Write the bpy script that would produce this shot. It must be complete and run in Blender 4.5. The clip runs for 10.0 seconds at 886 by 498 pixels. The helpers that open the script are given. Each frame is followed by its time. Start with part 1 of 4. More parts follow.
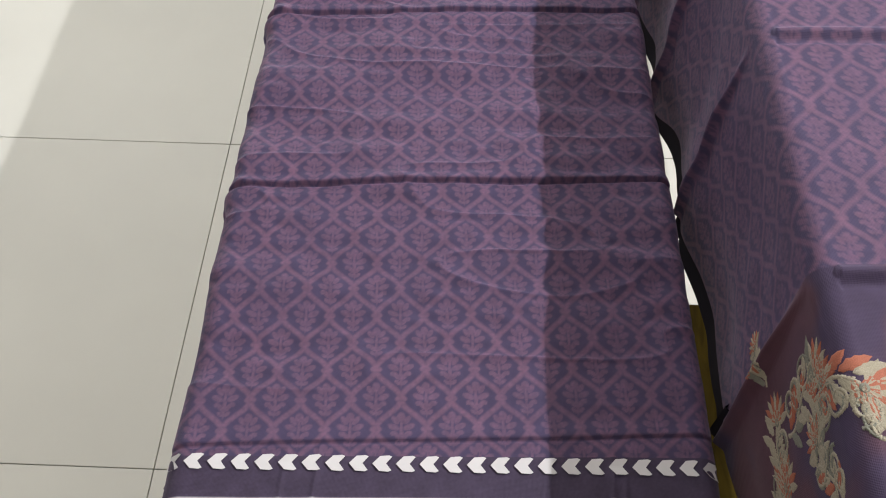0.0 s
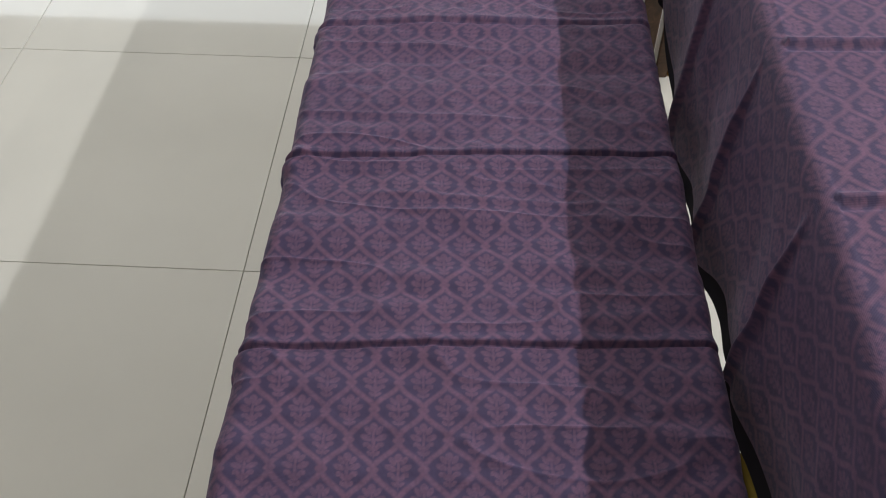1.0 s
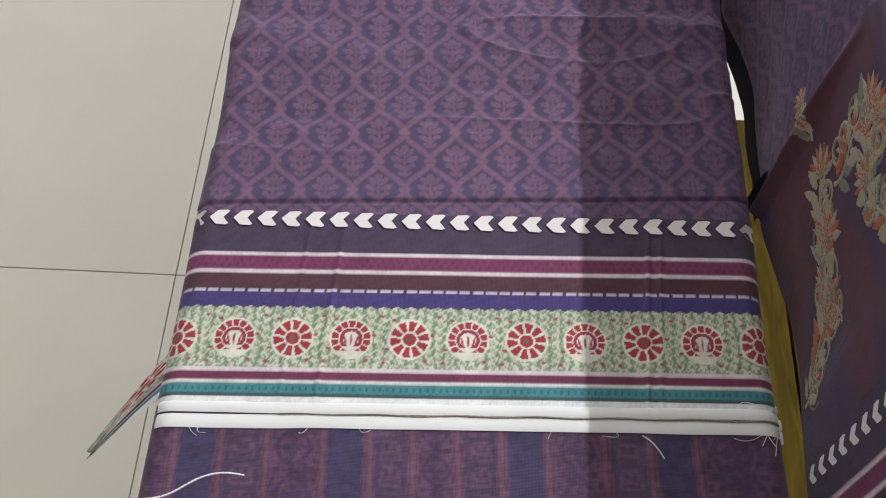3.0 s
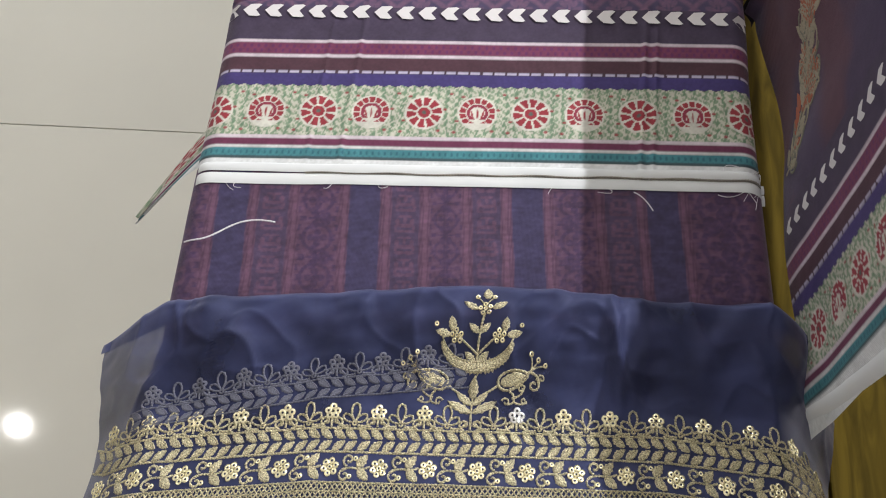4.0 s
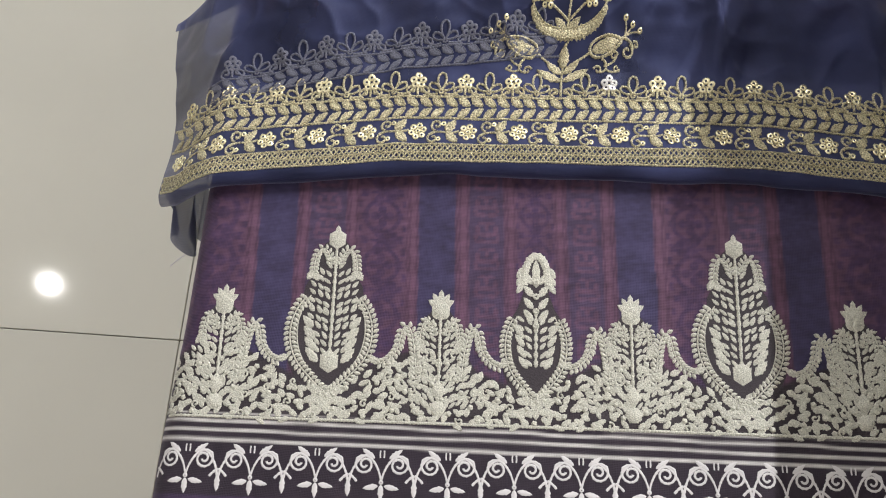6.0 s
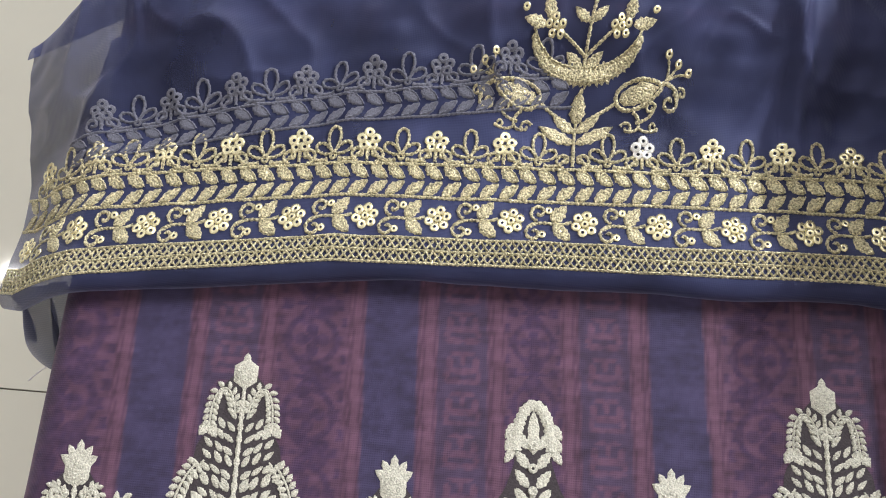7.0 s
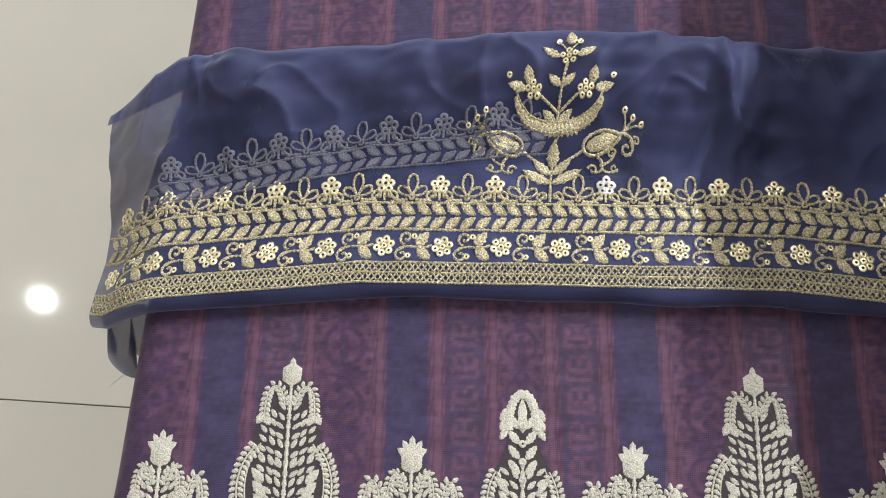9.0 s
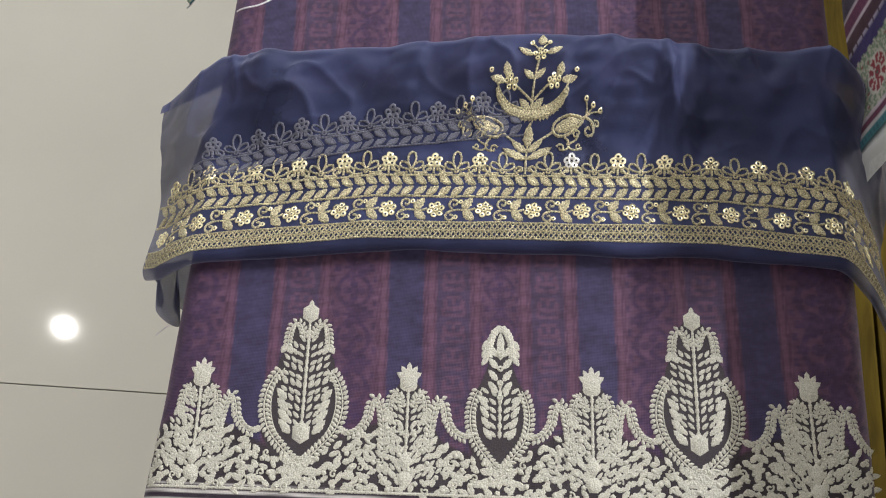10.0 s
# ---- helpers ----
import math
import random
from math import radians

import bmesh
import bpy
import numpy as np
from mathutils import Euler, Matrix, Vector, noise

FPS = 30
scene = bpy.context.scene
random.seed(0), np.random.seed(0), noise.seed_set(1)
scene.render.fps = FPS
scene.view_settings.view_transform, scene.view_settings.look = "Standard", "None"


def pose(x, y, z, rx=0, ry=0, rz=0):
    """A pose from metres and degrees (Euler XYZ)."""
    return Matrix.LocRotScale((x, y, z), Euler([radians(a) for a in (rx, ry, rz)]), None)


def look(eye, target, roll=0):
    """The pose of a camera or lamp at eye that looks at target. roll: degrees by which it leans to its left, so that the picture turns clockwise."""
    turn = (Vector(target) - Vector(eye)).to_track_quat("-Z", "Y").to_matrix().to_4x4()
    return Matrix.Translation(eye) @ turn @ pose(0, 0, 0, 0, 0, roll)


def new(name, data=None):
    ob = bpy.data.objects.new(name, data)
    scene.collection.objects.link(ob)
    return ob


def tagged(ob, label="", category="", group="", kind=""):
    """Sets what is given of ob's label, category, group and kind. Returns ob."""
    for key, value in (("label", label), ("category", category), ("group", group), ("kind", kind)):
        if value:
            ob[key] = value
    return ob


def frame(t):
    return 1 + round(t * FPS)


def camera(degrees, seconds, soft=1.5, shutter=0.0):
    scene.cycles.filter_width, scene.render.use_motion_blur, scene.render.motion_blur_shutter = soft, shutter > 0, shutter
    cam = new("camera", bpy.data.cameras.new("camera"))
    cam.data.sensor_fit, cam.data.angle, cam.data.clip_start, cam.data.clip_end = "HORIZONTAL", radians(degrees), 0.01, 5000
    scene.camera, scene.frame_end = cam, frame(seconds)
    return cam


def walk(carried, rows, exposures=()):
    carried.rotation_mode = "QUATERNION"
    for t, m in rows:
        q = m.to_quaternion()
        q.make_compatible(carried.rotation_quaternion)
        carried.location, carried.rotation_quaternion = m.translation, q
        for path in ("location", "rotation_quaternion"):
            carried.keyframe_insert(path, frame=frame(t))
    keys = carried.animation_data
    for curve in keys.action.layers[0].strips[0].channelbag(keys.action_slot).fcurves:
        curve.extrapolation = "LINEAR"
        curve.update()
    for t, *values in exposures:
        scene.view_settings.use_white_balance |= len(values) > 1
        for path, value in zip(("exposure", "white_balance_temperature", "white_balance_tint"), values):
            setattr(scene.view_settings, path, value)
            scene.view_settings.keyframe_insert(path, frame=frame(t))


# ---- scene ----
cam = camera(51.5, 10.0, soft=1.1)
PATH = [
    (0, (0.543, 0.164, 1.589), (0.511, 1.345, -0.026), 0.7),
    (0.5, (0.536, 0.254, 1.582), (0.463, 1.598, 0.103), -0.5),
    (1, (0.522, 0.281, 1.567), (0.453, 1.622, 0.085), 0.1),
    (1.5, (0.513, 0.254, 1.561), (0.45, 1.563, 0.05), 1.1),
    (2, (0.516, 0.192, 1.543), (0.458, 1.409, -0.043), 1.6),
    (2.2, (0.516, 0.166, 1.54), (0.463, 1.345, -0.075), 1.8),
    (3.3, (0.531, 0.062, 1.496), (0.48, 0.917, -0.311), -0.8),
    (3.5, (0.534, 0.042, 1.508), (0.471, 0.866, -0.313), -1.4),
    (4, (0.561, -0.105, 1.502), (0.446, 0.732, -0.31), -4.0),
    (4.5, (0.547, -0.213, 1.491), (0.415, 0.542, -0.356), -4.4),
    (5, (0.521, -0.254, 1.479), (0.397, 0.464, -0.384), -4.3),
    (5.5, (0.51, -0.283, 1.444), (0.387, 0.394, -0.434), -6.3),
    (5.7, (0.51, -0.294, 1.436), (0.374, 0.366, -0.448), -7.7),
    (6.8, (0.501, -0.152, 1.264), (0.39, 0.402, -0.654), -6.3),
    (7, (0.506, -0.119, 1.22), (0.396, 0.461, -0.691), -5.9),
    (7.5, (0.531, -0.061, 1.183), (0.416, 0.554, -0.717), -7.2),
    (8, (0.54, -0.054, 1.183), (0.426, 0.549, -0.72), -7.9),
    (8.5, (0.537, -0.088, 1.25), (0.417, 0.504, -0.657), -8.6),
    (9, (0.519, -0.151, 1.343), (0.379, 0.458, -0.557), -9.4),
    (9.5, (0.513, -0.218, 1.402), (0.397, 0.456, -0.477), -7.5),
    (10, (0.549, -0.255, 1.448), (0.375, 0.44, -0.42), -10.2),
]
EXPOSE = ((0.0, 0.34), (0.4, -0.02), (1.0, -0.22), (1.6, -0.10), (2.2, 0.10), (3.3, 0.38), (5.6, 0.45), (7.0, 0.65), (7.5, 0.80), (8.2, 0.82), (9.0, 0.62), (10.0, 0.44))
walk(cam, [(t, look(eye, target, roll)) for t, eye, target, roll in PATH], EXPOSE)

# ---------- light ----------
world = bpy.data.worlds.new("world")
scene.world = world
world.use_nodes = True
wn = world.node_tree.nodes
sky = wn.new("ShaderNodeTexSky")
sky.sky_type, sky.sun_disc = "NISHITA", False
sky.sun_elevation, sky.sun_rotation = radians(40), radians(30)
world.node_tree.links.new(sky.outputs[0], wn["Background"].inputs[0])
wn["Background"].inputs[1].default_value = 0.10
scene.view_settings.exposure = 0.0

CEIL = 3.25


def area(name, m, sx, sy, watts, colour=(1, 1, 1), shape="RECTANGLE"):
    d = bpy.data.lights.new(name, "AREA")
    d.shape, d.size, d.size_y, d.energy, d.color = shape, sx, sy, watts, colour
    ob = new(name, d)
    ob.matrix_world = m
    return ob


# the tube light over the far side of the second table, and the ceiling downlights
area("tube_light_lamp", pose(2.90, 1.5, 3.165), 0.05, 1.2, 114, (0.98, 0.985, 0.99))
# the first is known by its reflection in the floor; the other five are added fill
DOWN = [(-1.91, 0.92), (0.80, 3.0), (-0.60, -1.5), (-1.91, -1.6), (3.6, 3.0), (3.6, -1.2)]
for lx, ly in DOWN:
    area("downlight_and_fill_lamp", pose(lx, ly, CEIL - 0.022), 0.032, 0.032, (5 if ly < -1.4 else 11) if lx < 0 else 24, (1.0, 0.97, 0.93), "DISK")
# unseen cool fill lamp, added before the solid north wall for soft ambient light
area("unseen_daylight_fill", pose(-0.4, 5.45, 1.02, -90, 0, 0), 5.6, 1.9, 112, (0.86, 0.93, 1.0))


# ---------- materials ----------
def material(name, base=(0.5, 0.5, 0.5), rough=0.6, metal=0.0, sheen=0.0, spec=0.5):
    m = bpy.data.materials.new(name)
    m.use_nodes = True
    b = m.node_tree.nodes["Principled BSDF"]
    b.inputs["Base Color"].default_value = (*base, 1)
    b.inputs["Roughness"].default_value = rough
    b.inputs["Metallic"].default_value = metal
    b.inputs["Specular IOR Level"].default_value = spec
    b.inputs["Sheen Weight"].default_value = sheen
    b.inputs["Sheen Roughness"].default_value = 0.4
    return m, m.node_tree.nodes, m.node_tree.links, b


def noise_tint(m, base, scale, amount, detail=4):
    """Multiplies a colour by a noise of the given scale (per metre)."""
    _, n, l, b = m
    co = n.new("ShaderNodeTexCoord")
    t = n.new("ShaderNodeTexNoise")
    t.inputs["Scale"].default_value, t.inputs["Detail"].default_value = scale, detail
    l.new(co.outputs["Object"], t.inputs["Vector"])
    r = n.new("ShaderNodeMapRange")
    r.inputs["From Min"].default_value, r.inputs["From Max"].default_value = 0.28, 0.72
    r.inputs["To Min"].default_value, r.inputs["To Max"].default_value = 1 - amount, 1 + amount
    l.new(t.outputs["Fac"], r.inputs["Value"])
    mix = n.new("ShaderNodeVectorMath")
    mix.operation = "SCALE"
    if hasattr(base, "links"):
        l.new(base, mix.inputs[0])
    else:
        mix.inputs[0].default_value = base
    l.new(r.outputs[0], mix.inputs["Scale"])
    l.new(mix.outputs[0], b.inputs["Base Color"])
    return t


def bump(m, height, strength, distance):
    _, n, l, b = m
    k = n.new("ShaderNodeBump")
    k.inputs["Strength"].default_value, k.inputs["Distance"].default_value = strength, distance
    l.new(height, k.inputs["Height"])
    l.new(k.outputs[0], b.inputs["Normal"])


def weave(m, scale):
    """Crossed threads as fine relief; returns their height."""
    _, n, l, b = m
    co = n.new("ShaderNodeTexCoord")
    out = []
    for axis in ("X", "Y"):
        w = n.new("ShaderNodeTexWave")
        w.bands_direction = axis
        w.inputs["Scale"].default_value, w.inputs["Distortion"].default_value = scale, 2.5
        w.inputs["Detail"].default_value, w.inputs["Detail Scale"].default_value = 2, 0.6
        l.new(co.outputs["Object"], w.inputs["Vector"])
        out.append(w.outputs["Fac"])
    a = n.new("ShaderNodeMath")
    a.operation = "ADD"
    l.new(out[0], a.inputs[0])
    l.new(out[1], a.inputs[1])
    return a.outputs[0]


def print_cloth(name, sheen=0.3, rough=0.75, amount=0.10):
    """Cotton whose printed design is the mesh's colour attribute."""
    m = material(name, rough=rough, sheen=sheen, spec=0.25)
    _, n, l, b = m
    at = n.new("ShaderNodeVertexColor")
    at.layer_name = "design"
    noise_tint(m, at.outputs["Color"], 60, amount, 6)
    bump(m, weave(m, 260), 0.25, 0.0006)
    b.inputs["Sheen Tint"].default_value = (0.75, 0.68, 0.85, 1)
    return m[0]


tile_m = material("polished_tile", rough=0.13, spec=0.5)
n_, l_ = tile_m[1], tile_m[2]
rnd = n_.new("ShaderNodeObjectInfo")
ramp = n_.new("ShaderNodeMapRange")
ramp.inputs["To Min"].default_value, ramp.inputs["To Max"].default_value = 0.97, 1.03
l_.new(rnd.outputs["Random"], ramp.inputs["Value"])
vm = n_.new("ShaderNodeVectorMath")
vm.operation = "SCALE"
vm.inputs[0].default_value = (0.71, 0.70, 0.645)
l_.new(ramp.outputs[0], vm.inputs["Scale"])
tn = noise_tint(tile_m, vm.outputs[0], 3.0, 0.035, 7)
rr = n_.new("ShaderNodeMapRange")
rr.inputs["To Min"].default_value, rr.inputs["To Max"].default_value = 0.03, 0.065
l_.new(tn.outputs["Fac"], rr.inputs["Value"])
l_.new(rr.outputs[0], tile_m[3].inputs["Roughness"])
TILE = tile_m[0]
grout_m = material("grout_and_slit_shade", rough=0.9)
noise_tint(grout_m, (0.26, 0.24, 0.21), 40, 0.2)
GROUT_AND_SLIT_SHADE = grout_m[0]
paint_m = material("wall_paint", rough=0.8)
noise_tint(paint_m, (0.66, 0.645, 0.62), 2, 0.03)
PAINT = paint_m[0]
clad_m = material("wall_cladding", rough=0.7)
noise_tint(clad_m, (0.34, 0.29, 0.24), 3, 0.15)
CLAD = clad_m[0]


def wood(name, base, rough=0.4, spec=0.5):
    m = material(name, rough=rough, spec=spec)
    _, n, l, b = m
    co = n.new("ShaderNodeTexCoord")
    mp = n.new("ShaderNodeMapping")
    mp.inputs["Scale"].default_value = (14, 2.0, 14)
    l.new(co.outputs["Object"], mp.inputs["Vector"])
    t = n.new("ShaderNodeTexNoise")
    t.inputs["Scale"].default_value, t.inputs["Detail"].default_value, t.inputs["Distortion"].default_value = 3, 8, 1.2
    l.new(mp.outputs[0], t.inputs["Vector"])
    r = n.new("ShaderNodeValToRGB")
    r.color_ramp.elements[0].color = (*[c * 0.55 for c in base], 1)
    r.color_ramp.elements[1].color = (*[min(1, c * 1.3) for c in base], 1)
    r.color_ramp.elements[0].position, r.color_ramp.elements[1].position = 0.3, 0.7
    l.new(t.outputs["Fac"], r.inputs[0])
    l.new(r.outputs[0], b.inputs["Base Color"])
    bump(m, t.outputs["Fac"], 0.15, 0.001)
    return m[0]


GOLD_WOOD = wood("golden_brown_wood", (0.36, 0.19, 0.035), 0.35)
DARK_WOOD = wood("dark_brown_wood", (0.10, 0.05, 0.025), 0.4)
OLIVE_WOOD = wood("olive_brown_wood", (0.075, 0.052, 0.007), 0.85, 0.1)
CARVE = material("pale_carving", (0.72, 0.62, 0.42), 0.6)[0]
COTTON = print_cloth("printed_cotton", 0.15)
JACQUARD = print_cloth("striped_jacquard", 0.20, 0.72, 0.18)
WHITE_CLOTH = material("white_selvage", (0.66, 0.68, 0.70), 0.85, sheen=0.2)[0]
WHITE_THREAD = material("white_thread", (0.75, 0.73, 0.78), 0.7)[0]
LAMP_GLASS, n_, l_, b_ = material("lamp_diffuser", (0.9, 0.9, 0.9), 0.4)
b_.inputs["Emission Color"].default_value, b_.inputs["Emission Strength"].default_value = (1, 0.95, 0.88, 1), 18
METAL = material("white_enamel", (0.8, 0.8, 0.8), 0.35)[0]


# ---------- mesh helpers ----------
def mesh_of(name, verts, faces, mat, smooth=True):
    me = bpy.data.meshes.new(name)
    me.from_pydata([tuple(v) for v in verts], [], faces)
    me.materials.append(mat)
    if smooth:
        me.polygons.foreach_set("use_smooth", [True] * len(me.polygons))
    me.update()
    return me


def part(name, bm, mat, parent=None, label=""):
    """Links a bmesh, or a mesh, as one object under its thing."""
    if isinstance(bm, bmesh.types.BMesh):
        me = bpy.data.meshes.new(name)
        bm.to_mesh(me)
        bm.free()
        me.materials.append(mat)
    else:
        me = bm
    ob = new(name, me)
    if parent:
        ob.parent = parent
    if label:
        tagged(ob, label)
    return ob


def box(sx, sy, sz, centre=(0, 0, 0), bevel=0.004, seg=2):
    bm = bmesh.new()
    bmesh.ops.create_cube(bm, size=1, matrix=Matrix.Translation(centre) @ Matrix.Diagonal((sx, sy, sz, 1)))
    if bevel:
        bmesh.ops.bevel(bm, geom=bm.edges[:], offset=bevel, segments=seg, affect="EDGES", profile=0.5)
    return bm


def grid_mesh(name, X, Y, Z, mat, colours=None, thick=0.0):
    """A smooth sheet from arrays of equal shape (rows, columns), with its printed design as a colour attribute."""
    r, c = X.shape
    co = np.stack([X, Y, Z], -1).reshape(-1, 3).astype(np.float32)
    i = np.arange(r * c).reshape(r, c)
    q = np.stack([i[:-1, :-1], i[:-1, 1:], i[1:, 1:], i[1:, :-1]], -1).reshape(-1, 4)
    me = bpy.data.meshes.new(name)
    me.vertices.add(r * c)
    me.vertices.foreach_set("co", co.ravel())
    me.loops.add(q.size)
    me.loops.foreach_set("vertex_index", q.ravel().astype(np.int32))
    me.polygons.add(len(q))
    me.polygons.foreach_set("loop_start", np.arange(0, q.size, 4, dtype=np.int32))
    me.polygons.foreach_set("use_smooth", np.ones(len(q), dtype=bool))
    me.materials.append(mat)
    me.update(calc_edges=True)
    if colours is not None:
        ca = me.color_attributes.new("design", "FLOAT_COLOR", "POINT")
        ca.data.foreach_set("color", np.concatenate([colours.reshape(-1, 3), np.ones((r * c, 1))], 1).astype(np.float32).ravel())
    return me


def smoothstep(a, b, x):
    t = np.clip((x - a) / (b - a), 0, 1)
    return t * t * (3 - 2 * t)


def value_noise(x, y, scale, seed=0):
    """Smooth noise in -1..1 over arrays."""
    rng = np.random.RandomState(seed)
    tab = rng.uniform(-1, 1, (64, 64))
    u, v = x * scale, y * scale
    iu, iv = np.floor(u).astype(int), np.floor(v).astype(int)
    fu, fv = u - iu, v - iv
    fu, fv = fu * fu * (3 - 2 * fu), fv * fv * (3 - 2 * fv)
    g = lambda a, b: tab[a % 64, b % 64]
    return (g(iu, iv) * (1 - fu) + g(iu + 1, iv) * fu) * (1 - fv) + (g(iu, iv + 1) * (1 - fu) + g(iu + 1, iv + 1) * fu) * fv


def lerp(a, b, w):
    return a + (b - a) * w[..., None]


def col(*c):
    return np.array(c, dtype=float)


# ---------- the printed designs ----------
NAVY, PLUM, MAUVE = col(0.060, 0.045, 0.100), col(0.075, 0.035, 0.060), col(0.160, 0.086, 0.146)
DX, DY, DX0, DY0 = 0.0525, 0.0697, 0.5254, 0.6416


def blob(u, v, cu, cv, ru, rv, ang=0.0):
    """1 inside an ellipse, with a soft rim."""
    c, s = math.cos(ang), math.sin(ang)
    a, b = (u - cu) * c + (v - cv) * s, -(u - cu) * s + (v - cv) * c
    return 1 - smoothstep(0.75, 1.15, np.sqrt((a / ru) ** 2 + (b / rv) ** 2))


def damask(x, y, x0=DX0, y0=DY0):
    """Ogee lattice with a small leafy sprig in each cell."""
    w = np.zeros_like(x)
    for k in (0, 1):
        u = (x - x0) / DX + 0.5 * k
        v = (y - y0) / DY + 0.5 * k
        u, v = u - np.round(u), v - np.round(v)
        edge = 0.25 * (1 + np.cos(2 * np.pi * v))
        w = np.maximum(w, 1 - smoothstep(0.022, 0.088, np.abs(np.abs(u) - edge) / np.sqrt(1 + (1.57 * np.sin(2 * np.pi * v) * 0.75) ** 2)))
        # a bushy sprig: stem, crown and four pairs of leaves with small buds
        s = np.maximum(blob(u, v, 0, -0.06, 0.034, 0.25), blob(u, v, 0, 0.20, 0.085, 0.085))
        for sg in (-1, 1):
            s = np.maximum(s, blob(u, v, sg * 0.115, 0.150, 0.095, 0.052, sg * 0.75))
            s = np.maximum(s, blob(u, v, sg * 0.150, 0.035, 0.125, 0.054, sg * 0.30))
            s = np.maximum(s, blob(u, v, sg * 0.085, -0.110, 0.105, 0.044, sg * 0.75))
            s = np.maximum(s, blob(u, v, sg * 0.165, -0.075, 0.050, 0.042))
            s = np.maximum(s, blob(u, v, sg * 0.070, -0.225, 0.070, 0.036, sg * 0.5))
        s = s * (0.80 + 0.20 * value_noise(x, y, 700, 2))
        w = np.maximum(w, s)
    # knots where the lattice lines meet
    for k in (0, 1):
        u = (x - x0) / DX + 0.5 * k
        v = (y - y0) / DY + 0.5 + 0.5 * k
        u, v = u - np.round(u), v - np.round(v)
        w = np.maximum(w, np.maximum(blob(u, v, 0, 0, 0.125, 0.060), blob(u, v, 0, 0, 0.060, 0.115)))
    f = 0.78 + 0.24 * value_noise(x, y, 420, 3) + 0.12 * value_noise(x, y, 25, 4)
    return lerp(NAVY, MAUVE, w * f)


# ---------- room ----------
X0, X1, Y0, Y1 = -4.0, 4.8, -3.2, 5.6


def slab(name, sx, sy, sz, centre, mat, label="", bevel=0.0):
    ob = part(name, box(sx, sy, sz, centre, bevel), mat)
    return tagged(ob, label, kind="structure")


floor = slab("floor", X1 - X0, Y1 - Y0, 0.1, ((X0 + X1) / 2, (Y0 + Y1) / 2, -0.058), GROUT_AND_SLIT_SHADE, "polished cream floor tiles with thin grey joints")
slab("ceiling", X1 - X0, Y1 - Y0, 0.1, ((X0 + X1) / 2, (Y0 + Y1) / 2, CEIL + 0.05), PAINT, "plain white painted ceiling")
slab("wall_west", 0.15, Y1 - Y0, CEIL, (X0 - 0.075, (Y0 + Y1) / 2, CEIL / 2), CLAD, "plain beige-brown clad wall")
slab("wall_east", 0.15, Y1 - Y0, CEIL, (X1 + 0.075, (Y0 + Y1) / 2, CEIL / 2), CLAD, "plain beige-brown clad wall")
slab("wall_south", X1 - X0 + 0.3, 0.15, CEIL, ((X0 + X1) / 2, Y0 - 0.075, CEIL / 2), CLAD, "plain beige-brown clad wall")
slab("wall_north", X1 - X0 + 0.3, 0.15, CEIL, ((X0 + X1) / 2, Y1 + 0.075, CEIL / 2), CLAD, "plain beige-brown clad wall")

# fixtures for the reflected downlight and for the five added fill lamps
for lx, ly in DOWN:
    dl = tagged(new("downlight_and_fill"), "small round white recessed ceiling downlight, lit, all but one added as fill", "ceiling light", "ceiling downlights")
    dl.location = (lx, ly, CEIL)
    bm = bmesh.new()
    bmesh.ops.create_cone(bm, cap_ends=True, segments=32, radius1=0.078, radius2=0.07, depth=0.012, matrix=pose(0, 0, -0.007))
    part("rim", bm, METAL, dl)
    bm = bmesh.new()
    bmesh.ops.create_cone(bm, cap_ends=True, segments=32, radius1=0.018, radius2=0.018, depth=0.004, matrix=pose(0, 0, -0.0155))
    part("diffuser", bm, LAMP_GLASS, dl)
tube = tagged(new("tube_light"), "long white tube light on the ceiling, lit", "tube light")
tube.location = (2.90, 1.5, 3.20)
part("batten", box(0.07, 1.28, 0.05, (0, 0, 0.025), 0.006), METAL, tube)
bm = bmesh.new()
bmesh.ops.create_cone(bm, cap_ends=True, segments=20, radius1=0.014, radius2=0.014, depth=1.2, matrix=pose(0, 0, -0.02, 90))
part("tube", bm, LAMP_GLASS, tube)

# ---------- table one ----------
H = 0.72
XL, XR = 0.267, 0.815


def table(name, label, x0, x1, y0, y1, top, mat):
    t = tagged(new(name), label, "table")
    t.location = ((x0 + x1) / 2, (y0 + y1) / 2, 0)
    w, d = x1 - x0, y1 - y0
    part("tabletop", box(w, d, 0.03, (0, 0, top - 0.015), 0.005), mat, t)
    for sx in (-1, 1):
        part("apron", box(0.02, d - 0.16, 0.07, (sx * (w / 2 - 0.05), 0, top - 0.066), 0.003), mat, t)
        for sy in (-1, 1):
            part("leg", box(0.05, 0.05, top - 0.032, (sx * (w / 2 - 0.05), sy * (d / 2 - 0.08), (top - 0.032) / 2), 0.004), mat, t)
    return t


table("display_table", "narrow dark wooden display table under folded printed cloth", 0.295, 0.765, -0.85, 3.45, H - 0.022, DARK_WOOD)

TILT_Y = 0.035
CREASES = (0.562, 0.905, 1.230, 1.542, 1.85)
CREASE_TILT = 0.062


